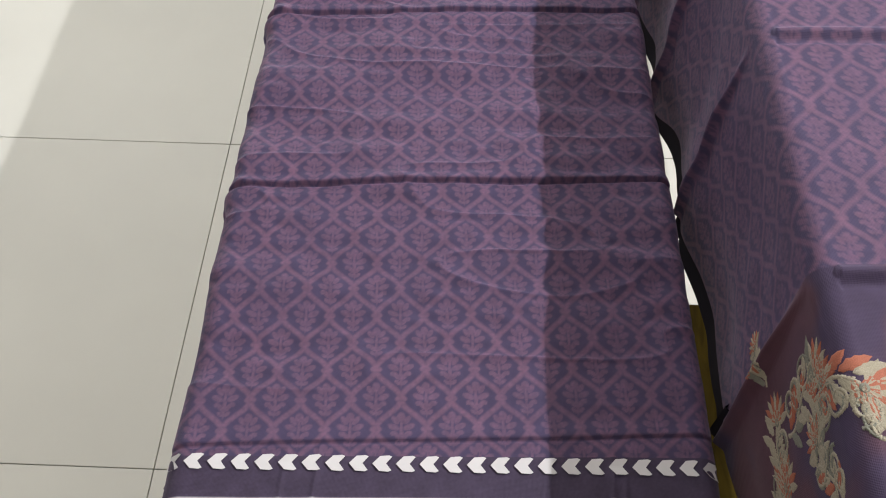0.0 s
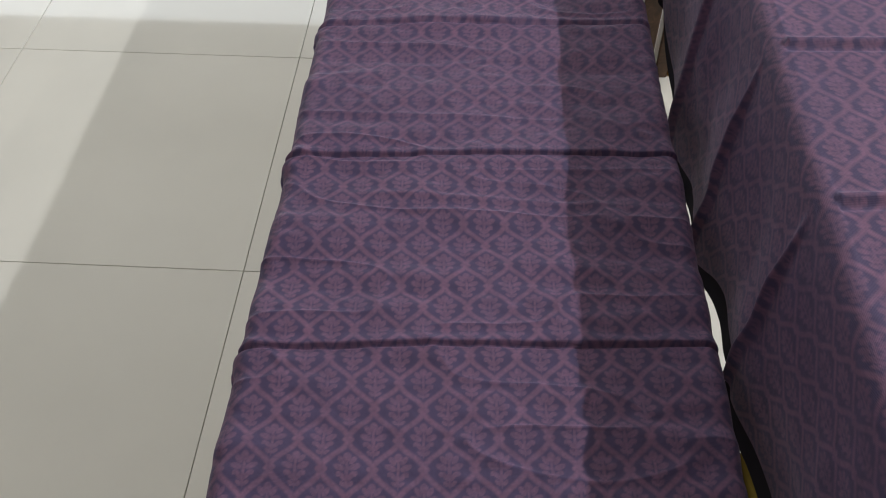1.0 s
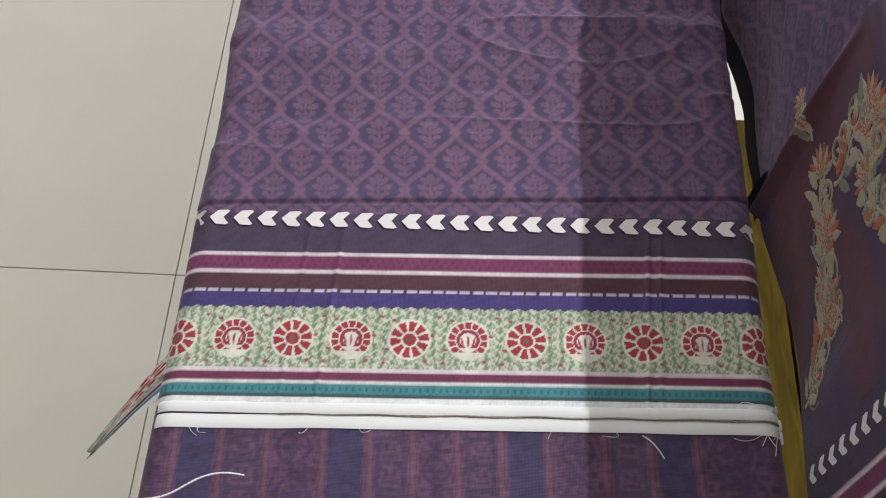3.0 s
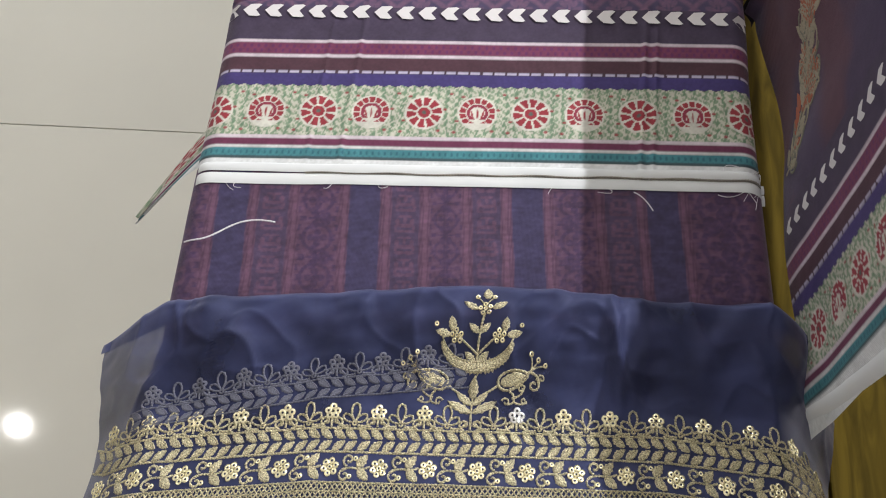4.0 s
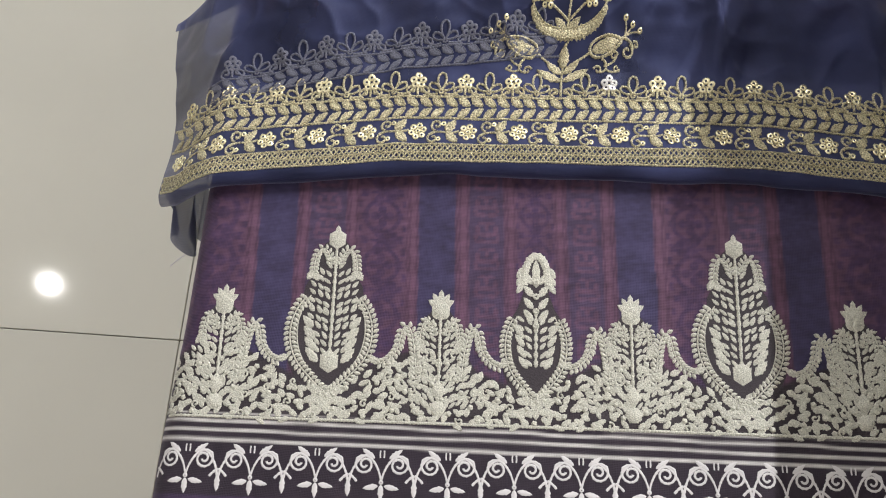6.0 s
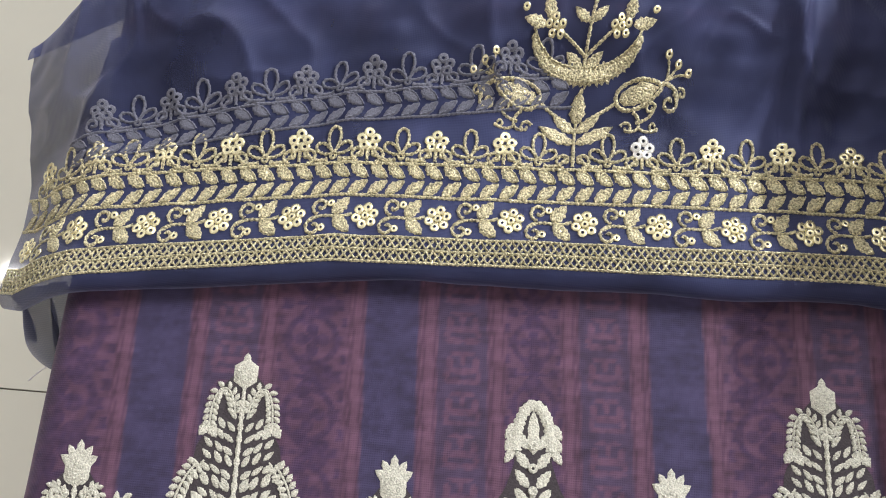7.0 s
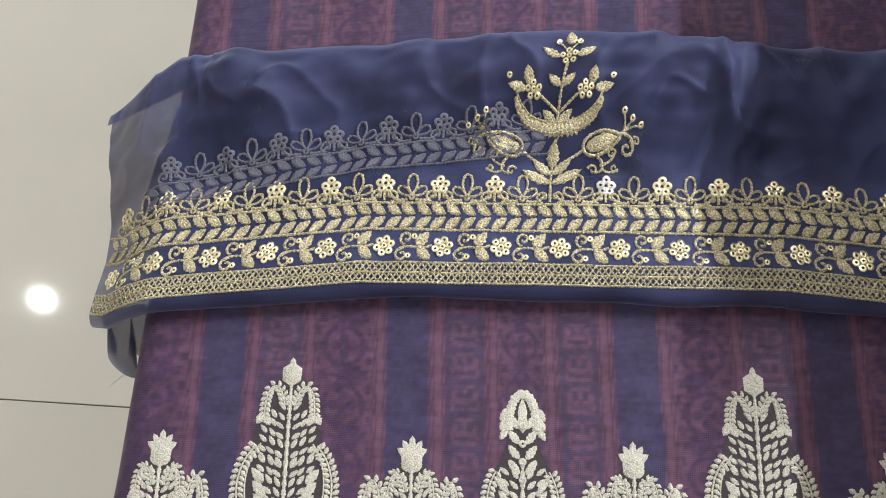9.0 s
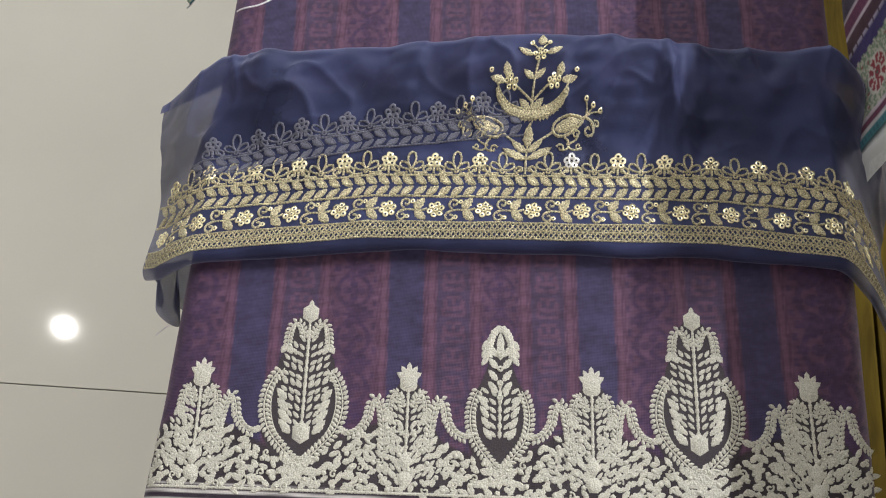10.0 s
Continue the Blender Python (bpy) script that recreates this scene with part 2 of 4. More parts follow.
def lay(x, y):
    """Height of the cloth laid on the table, with its fold creases, soft waves and rolled edges."""
    yy = y - TILT_Y * (x - 0.55)
    z = np.full_like(x, H)
    for k, c in enumerate(CREASES):
        amp = (0.0014, 0.0034, 0.003, 0.003, 0.003)[k]
        d = y - c - CREASE_TILT * (x - 0.55) - 0.0012 * value_noise(x, y * 0, 9, 40 + k)
        z += 1.5 * amp * np.exp(-(d / 0.012) ** 2) * (d > 0) + 1.5 * amp * np.exp(-(d / 0.0018) ** 2) * (d <= 0) - 1.2 * amp * np.exp(-((d + 0.0042) / 0.0020) ** 2) + 0.5 * amp * np.exp(-((d + 0.022) / 0.012) ** 2)
    soft = smoothstep(0.56, 0.68, yy)
    z += soft * (0.0058 * value_noise(x * 0.4, y, 16, 5) + 0.0034 * value_noise(x * 0.30, y, 38, 6) + 0.0012 * value_noise(x * 0.6, y, 90, 8) + 0.0035 * (1 - np.abs(value_noise(x * 0.25 + 0.15 * y, y, 22, 9))) ** 6)
    z += 0.0006 * value_noise(x, y, 14, 7)
    # two long shallow wrinkles
    z += soft * 0.0026 * np.exp(-((yy - 1.145 + 0.05 * (x - 0.4)) / 0.006) ** 2) * smoothstep(0.3, 0.45, x) * (1 - smoothstep(0.62, 0.75, x))
    z += soft * 0.0012 * np.exp(-((yy - 1.10) / 0.012) ** 2)
    for wx, wa in ((0.372, 0.0012), (0.405, 0.0016), (0.700, 0.0020), (0.712, 0.0016)):
        z += wa * np.exp(-((x - wx - 0.05 * (y - 0.42)) / 0.003) ** 2) * smoothstep(0.33, 0.36, y) * (1 - smoothstep(0.50, 0.60, y))
    # rolled edges: the cloth turns down over the table's sides
    el, er = XL + edge_wave(y, 1), XR - edge_wave(y, 2)
    for d in (el + 0.012 - x, x - er + 0.012):
        d = np.clip(d / 0.024, 0, 1)
        z -= 0.028 * (1 - np.sqrt(np.clip(1 - d * d, 0, 1)))
    return z


def edge_wave(y, side):
    w = 0.0025 * value_noise(y * 0 + side, y, 9, 10 + side)
    w = w + (0.001 if side == 1 else 0.022) * y
    if side == 1:
        for c in CREASES[1:]:
            w = w - 0.007 * np.exp(-((y - c + 0.030) / 0.018) ** 2)
    return w


def cloth_sheet(name, y0, y1, step, design, mat, lift=0.0):
    """A strip of cloth from side to side of the table, from y0 to y1."""
    cols = int((XR - XL + 0.024) / step)
    rows = int((y1 - y0) / step)
    s, t = np.meshgrid(np.linspace(0, 1, cols), np.linspace(0, 1, rows))
    yb = y0 + (y1 - y0) * t
    Xa = XL - 0.012 + edge_wave(yb, 1)
    Xb = XR + 0.012 - edge_wave(yb, 2)
    X = Xa + (Xb - Xa) * s
    Y = yb + TILT_Y * (X - 0.55)
    Z = lay(X, Y) + lift
    return grid_mesh(name, X, Y, Z, mat, design(X, yb))


def dam_design(x, y):
    return damask(x + 0.072 * (y - 0.83), y - 0.017 * (x - 0.55))


def band_design(x, y):
    """The woven border bands: navy, magenta, plum, violet, leafy cream, teal, white."""
    x, y = x + 0.02 * (y - 0.4), 0.438 + (y - 0.4975) / 0.9665

    def band(c, a, b, new_c, soft=0.0007):
        w = smoothstep(a - soft, a + soft, y) * (1 - smoothstep(b - soft, b + soft, y))
        return lerp(c, new_c, w)
    c = np.broadcast_to(col(0.055, 0.040, 0.075), x.shape + (3,)).copy()
    white = col(0.56, 0.49, 0.55)
    c = band(c, 0.4345, 0.4385, white)
    c = band(c, 0.4195, 0.4345, col(0.150, 0.036, 0.085))
    spk = 0.5 + 0.5 * np.sin(x * 2 * np.pi / 0.0075) * np.sin((y - 0.427) * 2 * np.pi / 0.012)
    w = (np.abs(y - 0.427) < 0.006) * smoothstep(0.55, 0.8, spk)
    c = lerp(c, col(0.10, 0.02, 0.10), w * 0.7)
    c = band(c, 0.4150, 0.4195, white)
    c = band(c, 0.3985, 0.4150, col(0.070, 0.030, 0.045))
    c = band(c, 0.3950, 0.3980, col(0.45, 0.42, 0.55))
    gap = np.abs((x / 0.0125) - np.round(x / 0.0125)) < 0.10
    c = lerp(c, col(0.06, 0.035, 0.05), gap * (np.abs(y - 0.3965) < 0.003))
    c = band(c, 0.3790, 0.3945, col(0.052, 0.038, 0.150))
    tooth = 0.3775 + 0.0022 * np.abs(np.sin(x * np.pi / 0.0125))
    inside = (y < tooth) & (y > 0.3165)
    c[inside] = col(0.50, 0.49, 0.42)
    # leaves in the ground of the leafy band
    for k, (sx, sy, ang, g) in enumerate(((0.0080, 0.0085, 0.7, 0), (0.0080, 0.0085, -0.7, 1), (0.0095, 0.0095, 1.3, 2))):
        u, v = x / sx + 0.37 * k + 0.3 * value_noise(x, y, 60, 21 + k), y / sy + 0.5 * (np.floor(x / sx + 0.37 * k) % 2) + 0.19 * k
        lf = blob(u - np.round(u), v - np.round(v), 0, 0, 0.46, 0.17, ang)
        c = lerp(c, (col(0.17, 0.26, 0.17), col(0.22, 0.30, 0.20), col(0.13, 0.22, 0.14))[k], lf * inside * 0.9)
    # red flower wheels and fans by turns
    k = np.round((x - 0.374) / 0.0537)
    u, v = x - 0.374 - k * 0.0537, (y - 0.3465) * 0.97
    r, a = np.sqrt(u * u + v * v), np.arctan2(v, u)
    cream, red = col(0.58, 0.57, 0.52), col(0.28, 0.034, 0.048)
    c = lerp(c, cream, (1 - smoothstep(0.0195, 0.0205, r)) * inside)
    wheel = (r > 0.0080) & (r < 0.0178) & (np.abs(((a * 10 / (2 * np.pi)) + 0.25) % 1 - 0.5) < 0.36)
    core = (r < 0.0062)
    odd = (k % 2) == 0
    c[odd & (wheel | core) & inside] = red
    c[odd & (r < 0.0022) & inside] = col(0.10, 0.10, 0.09)
    fan = (r < 0.0180) & (r > 0.0118) & (v > -0.0125)
    scal = np.abs(((a * 14 / (2 * np.pi))) % 1 - 0.5) < 0.40
    c[~odd & fan & scal & inside] = red
    c[~odd & (r < 0.0108) & (r > 0.0075) & (v > -0.0075) & inside] = col(0.24, 0.03, 0.06)
    for j in range(-2, 3):
        pet = blob(u, v, j * 0.0026, -0.0010 - 0.0003 * j * j, 0.0011, 0.0060, -0.12 * j) * inside * ~odd
        c = lerp(c, red if j % 2 == 0 else cream, pet)
    c = lerp(c, cream, blob(u, v, 0, -0.0130, 0.0045, 0.0028) * inside * ~odd)
    # small red buds between them, above and below
    ub = x - 0.374 - 0.02685 - np.round((x - 0.374 - 0.02685) / 0.0537) * 0.0537
    for bu, bv in ((0, 0.0235), (0.004, -0.0235), (-0.006, 0.004), (0.0065, -0.010), (-0.012, -0.022), (0.012, 0.020)):
        c = lerp(c, red, blob(ub, (y - 0.3465), bu, bv, 0.0022, 0.0016) * inside * 0.9)
    c = band(c, 0.3125, 0.3168, white)
    c = band(c, 0.3045, 0.3125, col(0.135, 0.032, 0.075))
    c = band(c, 0.3010, 0.3045, col(0.55, 0.55, 0.56))
    c = band(c, 0.2910, 0.3010, col(0.055, 0.20, 0.235))
    spk = np.sin(x * 2 * np.pi / 0.006) * np.sin((y - 0.296) * np.pi / 0.006 + 1.57)
    c = lerp(c, col(0.02, 0.09, 0.13), (np.abs(y - 0.296) < 0.004) * smoothstep(0.2, 0.6, spk) * 0.7)
    c = band(c, 0.2880, 0.2910, col(0.05, 0.08, 0.09))
    c = band(c, 0.2000, 0.2880, col(0.64, 0.66, 0.68))
    # uneven ink and crossing threads
    return c * (1 + 0.10 * value_noise(x, y, 520, 36) + 0.08 * value_noise(x, y, 60, 37))[..., None]


K = 0.000450
# stripes of the shirt cloth, mirrored about a middle one: outer edges and kinds
STRIPES = ((0.0155, "m"), (0.0255, "r"), (0.0525, "f"), (0.0635, "r"), (0.0930, "n"), (0.1030, "r"), (0.1420, "w"), (0.1520, "r"),
           (0.1815, "f"), (0.1915, "r"), (0.2220, "n"), (0.2320, "r"), (0.36, "w"))


def stripe_design(x, y):
    """Navy, rose and figured plum stripes."""
    uu = x - 0.512 + 0.065 * (y - 0.285) + 0.0006 * value_noise(x, y, 40, 29)
    u = np.abs(uu)
    tone = {"n": col(0.046, 0.038, 0.092), "r": col(0.120, 0.060, 0.104), "f": col(0.060, 0.040, 0.084), "w": col(0.094, 0.048, 0.090), "m": col(0.090, 0.047, 0.088)}
    c = np.broadcast_to(tone["m"], x.shape + (3,)).copy()
    lo = 0.0
    fig = 0.72 + 0.28 * value_noise(x, y, 420, 31)
    for hi, k in STRIPES:
        s = 0.0006
        w = smoothstep(lo - s, lo + s, u) * (1 - smoothstep(hi - s, hi + s, u))
        c = lerp(c, tone[k], w)
        if k == "r":
            # a darker pin line along the rose edge
            for pin in (lo + 0.0012, hi - 0.0012, (lo + hi) / 2 + 0.0018):
                c = lerp(c, col(0.060, 0.030, 0.062), w * (1 - smoothstep(0.0005, 0.0010, np.abs(u - pin))) * 0.65)
        if k in "wm":
            half, mid = ((min(hi, 0.29) - lo) / 2, (min(hi, 0.29) + lo) / 2) if k == "w" else (hi, 0.0)
            p = 0.041 if k == "w" else 0.034
            a, v = (u - mid) / half, (y / p) % 1.0 - 0.5
            b = v * p / half
            r, th = np.sqrt(a * a + b * b), np.arctan2(b, a)
            f = 1 - smoothstep(0.05, 0.13, np.abs(r - 0.70))
            f = np.maximum(f, 1 - smoothstep(0.0, 0.10, r - 0.46 * np.abs(np.cos(2 * th)) ** 0.6))
            b2 = (0.5 - np.abs(v)) * p / half
            r2, th2 = np.sqrt(a * a + b2 * b2), np.arctan2(b2, a)
            f = np.maximum(f, 1 - smoothstep(0.0, 0.12, r2 - 0.62 * np.abs(np.cos(2 * th2 + 0.78)) ** 0.8))
            f = np.maximum(f, (1 - smoothstep(0.10, 0.22, np.abs(np.abs(a) - 0.86 + 0.16 * np.cos(v * 12.566)))) * (np.cos(v * 25) > -0.3))
            c = lerp(c, col(0.044, 0.026, 0.072), np.clip(f * fig, 0, 1) * w * 0.92)
        if k == "f":
            a, v = (u - (lo + hi) / 2) / ((hi - lo) / 2), (y / 0.0225) % 1.0 - 0.5
            f = np.maximum(blob(a, v, 0, 0, 0.75, 0.09), blob(np.abs(a), v, 0.52, 0.17, 0.16, 0.17))
            f = np.maximum(f, blob(np.abs(a), v, 0.34, -0.27, 0.40, 0.08))
            f = np.maximum(f, np.maximum(blob(a, v, 0, 0.28, 0.13, 0.17), blob(np.abs(a), v, 0.62, -0.12, 0.12, 0.10)))
            f = np.maximum(f, blob(np.abs(a), v, 0.22, 0.42, 0.30, 0.06))
            c = lerp(c, col(0.122, 0.058, 0.102), np.clip(f * fig, 0, 1) * w * 0.85)
        lo = hi
    # uneven weft threads
    c = c * (1 + 0.14 * value_noise(x, y, 380, 33) + 0.16 * value_noise(x * 0.25, y, 420, 34))[..., None]
    y = y - 0.0625 + 0.005 * (x - 0.55)
    # the dark ground behind the hem's dense leaves
    crest = -0.2455 + K * (90 + 28 * np.cos((x - 0.2935) * 2 * np.pi / 0.158))
    c = lerp(c, col(0.040, 0.032, 0.040), 1 - smoothstep(crest - 0.002, crest + 0.002, y))
    # dark ground under the hem, with pale lines, then plain purple
    w = 1 - smoothstep(-0.2478, -0.2466, y)
    c = lerp(c, col(0.030, 0.022, 0.034), w)
    c = lerp(c, col(0.050, 0.032, 0.072), 1 - smoothstep(-0.3080, -0.3060, y))
    for k, (a, b) in enumerate(((-0.2470, -0.2462), (-0.2532, -0.2510), (-0.2600, -0.2578), (-0.2675, -0.2650))):
        wig = 0.0006 * value_noise(x, y * 0, 30, 50 + k)
        w = smoothstep(a - 0.0006, a + 0.0006, y + wig) * (1 - smoothstep(b - 0.0006, b + 0.0006, y + wig))
        c = lerp(c, col(0.54, 0.52, 0.52), w)
    return c


trousers = tagged(new("trouser_cloth"), "folded dark purple cotton with mauve damask lattice on the table", "fabric")
part("damask_cloth", cloth_sheet("damask_cloth", 0.541, 1.26, 0.0014, dam_design, COTTON), None, trousers)
part("damask_cloth", cloth_sheet("damask_cloth", 1.26, 3.40, 0.003, dam_design, COTTON), None, trousers)
part("border", cloth_sheet("border", 0.3465, 0.541, 0.0011, band_design, COTTON), None, trousers, "striped border with arrows and red flowers")
shirt = tagged(new("shirt_cloth"), "striped navy and plum cotton with white embroidered hem on the table", "fabric")
part("striped_cloth", cloth_sheet("striped_cloth", -0.42, 0.345, 0.0013, stripe_design, JACQUARD), None, shirt)

# ---------- stitches: raised thread, leaves and sequins laid on a cloth ----------
class Stitch:
    """Gathers raised strokes on a surface: place(u, v) gives points, up the way off the cloth."""

    twist, metre = 0.22, 1.0

    def __init__(self, place, up=(0, 0, 1), unit=None):
        self.place, self.up, self.v, self.f, self.unit = place, np.array(up, float), [], [], unit or self.metre
        self.rag = np.random.RandomState(5)
        self.count = 0

    def _add(self, uv, lift, faces):
        uv = np.asarray(uv, float)
        x, y, z = self.place(uv[:, 0], uv[:, 1])
        p = np.stack([x, y, z], -1) + np.asarray(lift)[:, None] * self.up
        self.v.append(p)
        self.f += [tuple(i + self.count for i in f) for f in faces]
        self.count += len(p)

    def ribbon(self, pts, width, h=0.0008, closed=False, foot=0.0001):
        pts = np.asarray(pts, float)
        width = np.broadcast_to(np.asarray(width, float), (len(pts),))
        # lay the thread in short twisted steps
        if closed:
            pts, width = np.concatenate([pts, pts[:1]]), np.append(width, width[0])
        arc = np.concatenate([[0], np.cumsum(np.linalg.norm(np.diff(pts, axis=0), axis=1))])
        n = max(len(pts), int(arc[-1] * self.unit / 0.0008) + 2)
        at = np.linspace(0, arc[-1], n)
        pts = np.stack([np.interp(at, arc, pts[:, 0]), np.interp(at, arc, pts[:, 1])], -1)
        width = np.interp(at, arc, width) * (1 + self.twist * np.sin(at * self.unit * 2 * np.pi / 0.0029) + self.twist * self.rag.uniform(-1, 1, n))
        h = h * (1 + 0.8 * self.twist * np.cos(at * self.unit * 2 * np.pi / 0.0029))
        if closed:
            pts, width, h = pts[:-1], width[:-1], h[:-1]
        n = len(pts)
        t = np.gradient(pts, axis=0) if not closed else np.roll(pts, -1, 0) - np.roll(pts, 1, 0)
        t /= np.linalg.norm(t, axis=1)[:, None] + 1e-12
        nn = np.stack([-t[:, 1], t[:, 0]], -1)
        w = np.broadcast_to(np.asarray(width, float), (n,))[:, None] / 2
        uv = np.concatenate([pts - nn * w, pts - nn * w * 0.5, pts + nn * w * 0.5, pts + nn * w])
        lift = np.concatenate([np.full(n, foot), h, h, np.full(n, foot)])
        faces = []
        for i in range(n if closed else n - 1):
            j = (i + 1) % n
            for k in range(3):
                faces.append((k * n + i, k * n + j, (k + 1) * n + j, (k + 1) * n + i)[::-1])
        self._add(uv, lift, faces)

    def leaf(self, u, v, ang, length, width, h=0.0012, vein=True):
        """A pointed leaf whose foot is at (u, v); ang from the u axis."""
        s = np.array([0, 0.10, 0.22, 0.34, 0.46, 0.58, 0.70, 0.82, 0.92, 1.0])
        w = np.array([0.10, 0.62, 0.80, 1.05, 0.88, 1.02, 0.72, 0.62, 0.28, 0.04]) * width / 2 * self.rag.uniform(0.88, 1.12, 10)
        c, d = math.cos(ang), math.sin(ang)
        mid = np.stack([u + s * length * c, v + s * length * d], -1)
        n = np.array([-d, c])
        uv = np.concatenate([mid - n * w[:, None], mid - n * w[:, None] * 0.45, mid, mid + n * w[:, None] * 0.45, mid + n * w[:, None]])
        z = h * np.array([0.6, 1, 0.8, 1.1, 0.85, 1.1, 0.85, 1, 0.8, 0.5])
        lift = np.concatenate([z * 0.08, z, z * (0.35 if vein else 1.1), z, z * 0.08])
        faces = [(k * 10 + i, (k + 1) * 10 + i, (k + 1) * 10 + i + 1, k * 10 + i + 1) for k in range(4) for i in range(9)]
        faces = [f[::-1] for f in faces]
        self._add(uv, lift, faces)

    def sequin(self, u, v, r, h=0.0009, tilt=0.0):
        n = 9
        a = np.linspace(0, 2 * np.pi, n, endpoint=False)
        ring = np.stack([np.cos(a), np.sin(a)], -1)
        uv = np.concatenate([ring * r, ring * r * 0.88, ring * r * 0.30]) + (u, v)
        tl = tilt * np.cos(a)
        lift = np.concatenate([np.full(n, h * 0.3), h * (1 + tl), h * (0.6 + tl * 0.3)])
        faces = [(k * n + i, k * n + (i + 1) % n, (k + 1) * n + (i + 1) % n, (k + 1) * n + i) for k in range(2) for i in range(n)]
        self._add(uv, lift, faces)

    def spiral(self, u, v, r0, a0, turns, width, h=0.0008):
        """A curl that starts at radius r0, angle a0, and winds inwards; turns < 0 winds clockwise."""
        s = np.linspace(0, 1, max(6, int(14 * abs(turns))))
        a, r = a0 + turns * 2 * np.pi * s, r0 * (1 - 0.82 * s)
        self.ribbon(np.stack([u + r * np.cos(a), v + r * np.sin(a)], -1), width, h)

    def disc(self, u, v, r, n=6, h=0.0008, turn=0.0, sy=1.0):
        a = np.linspace(0, 2 * np.pi, n, endpoint=False) + turn
        ring = np.stack([np.cos(a), np.sin(a) * sy], -1)
        uv = np.concatenate([ring * r, ring * r * 0.8, [[0, 0]]]) + (u, v)
        lift = np.concatenate([np.full(n, 0.0001), np.full(n, h), [h * 1.1]])
        faces = [(i, (i + 1) % n, n + (i + 1) % n, n + i) for i in range(n)] + [(n + i, n + (i + 1) % n, 2 * n) for i in range(n)]
        self._add(uv, lift, faces)

    def poly(self, pts, h=0.0004):
        self._add(pts, np.full(len(pts), h), [tuple(range(len(pts)))])

    def make(self, name, mat, parent, label=""):
        me = mesh_of(name, np.concatenate(self.v), self.f, mat)
        return part(name, me, mat, parent, label)


def curve(*p, n=14):
    """Points on a smooth curve through a start, two pulls and an end."""
    p = [np.array(q, float) for q in p]
    t = np.linspace(0, 1, n)[:, None]
    if len(p) == 3:
        return (1 - t) ** 2 * p[0] + 2 * t * (1 - t) * p[1] + t * t * p[2]
    return (1 - t) ** 3 * p[0] + 3 * t * (1 - t) ** 2 * p[1] + 3 * t * t * (1 - t) * p[2] + t ** 3 * p[3]


def thread_material(name, base, rough, metal, scale=1500, amount=0.25, strength=0.5):
    m = material(name, base, rough, metal)
    t = noise_tint(m, base, scale, amount, 2)
    bump(m, t.outputs["Fac"], strength, 0.0015)
    return m[0]


GOLD = thread_material("gold_thread", (0.56, 0.51, 0.345), 0.34, 0.45, 900, 0.8, 1.0)
# gold thread with the sheer cloth's dimming put into its colour
DULL = thread_material("dimmed_gold_thread", (0.15, 0.155, 0.21), 0.7, 0.1)
SEQUIN = thread_material("pale_gold_sequin", (0.86, 0.80, 0.55), 0.22, 0.75, 300, 0.12, 0.15)
SILVER_SEQUIN = thread_material("silver_sequin", (0.9, 0.9, 0.9), 0.18, 0.8, 300, 0.1, 0.15)
IVORY = thread_material("ivory_thread", (0.64, 0.63, 0.56), 0.65, 0.0, 1100, 0.35, 0.9)
PATCH = thread_material("dark_patch_cloth", (0.042, 0.034, 0.042), 0.85, 0.0, 900, 0.3, 0.3)
INK = material("white_print", (0.64, 0.62, 0.64), 0.8, sheen=0.2)[0]


def on_table(u, v):
    """Table cloth: u across, v along, with the tilt of the folds."""
    y = v + TILT_Y * (u - 0.55)
    return u, y, lay(u, y)


def arrow(st, u, v, w, h, lift=0.0005):
    """One thick chevron that points to the left."""
    for s in (1, -1):
        st.poly([(u - 0.52 * w, v), (u + 0.20 * w, v), (u + 0.50 * w, v + s * 0.42 * h), (u + 0.34 * w, v + s * 0.5 * h), (u - 0.14 * w, v + s * 0.46 * h)][::s], lift)


for k in range(-1, 23):
    st = Stitch(on_table)
    arrow(st, 0.2865 + 0.02357 * k, 0.5325 - 0.011 * (0.2865 + 0.02357 * k - 0.55) - 0.0005, 0.0190, 0.0170, 0.0018)
    if 0.262 < 0.2865 + 0.02357 * k < 0.806:
        st.make("arrow", INK, trousers)

# white selvage in folded layers, with a dark strip for the shade between them
rng = random.Random(4)


def selvage(v0, v1, lift, x0=0.262, x1=0.822):
    s, t = np.meshgrid(np.linspace(x0, x1, 150), np.linspace(0, 1, 9))
    wob = 0.0007 * value_noise(s, s * 0, 22, int(v0 * 9000))
    V = v0 + (v1 - v0) * t + wob
    x, y, z = on_table(s, V)
    z = z + lift * np.sin(np.pi * np.clip(t * 0.9 + 0.1, 0, 1)) ** 0.5
    return grid_mesh("selvage", x, y, z, WHITE_CLOTH)


part("selvage", selvage(0.3370, 0.3475, 0.0026), None, trousers, "raw white selvage")
part("selvage", selvage(0.3235, 0.3365, 0.0024), None, trousers, "raw white selvage")
# the shaded gap is a dark ribbon laid on top, in the floor joints' material
st = Stitch(on_table)
st.ribbon(np.stack([np.linspace(0.37, 0.815, 80), 0.3362 + 0.0006 * np.sin(np.linspace(0, 40, 80))], -1), np.interp(np.linspace(0, 1, 80), [0, 0.3, 1], [0.0004, 0.0018, 0.0022]), 0.0034)
st.make("slit_shade", GROUT_AND_SLIT_SHADE, trousers)

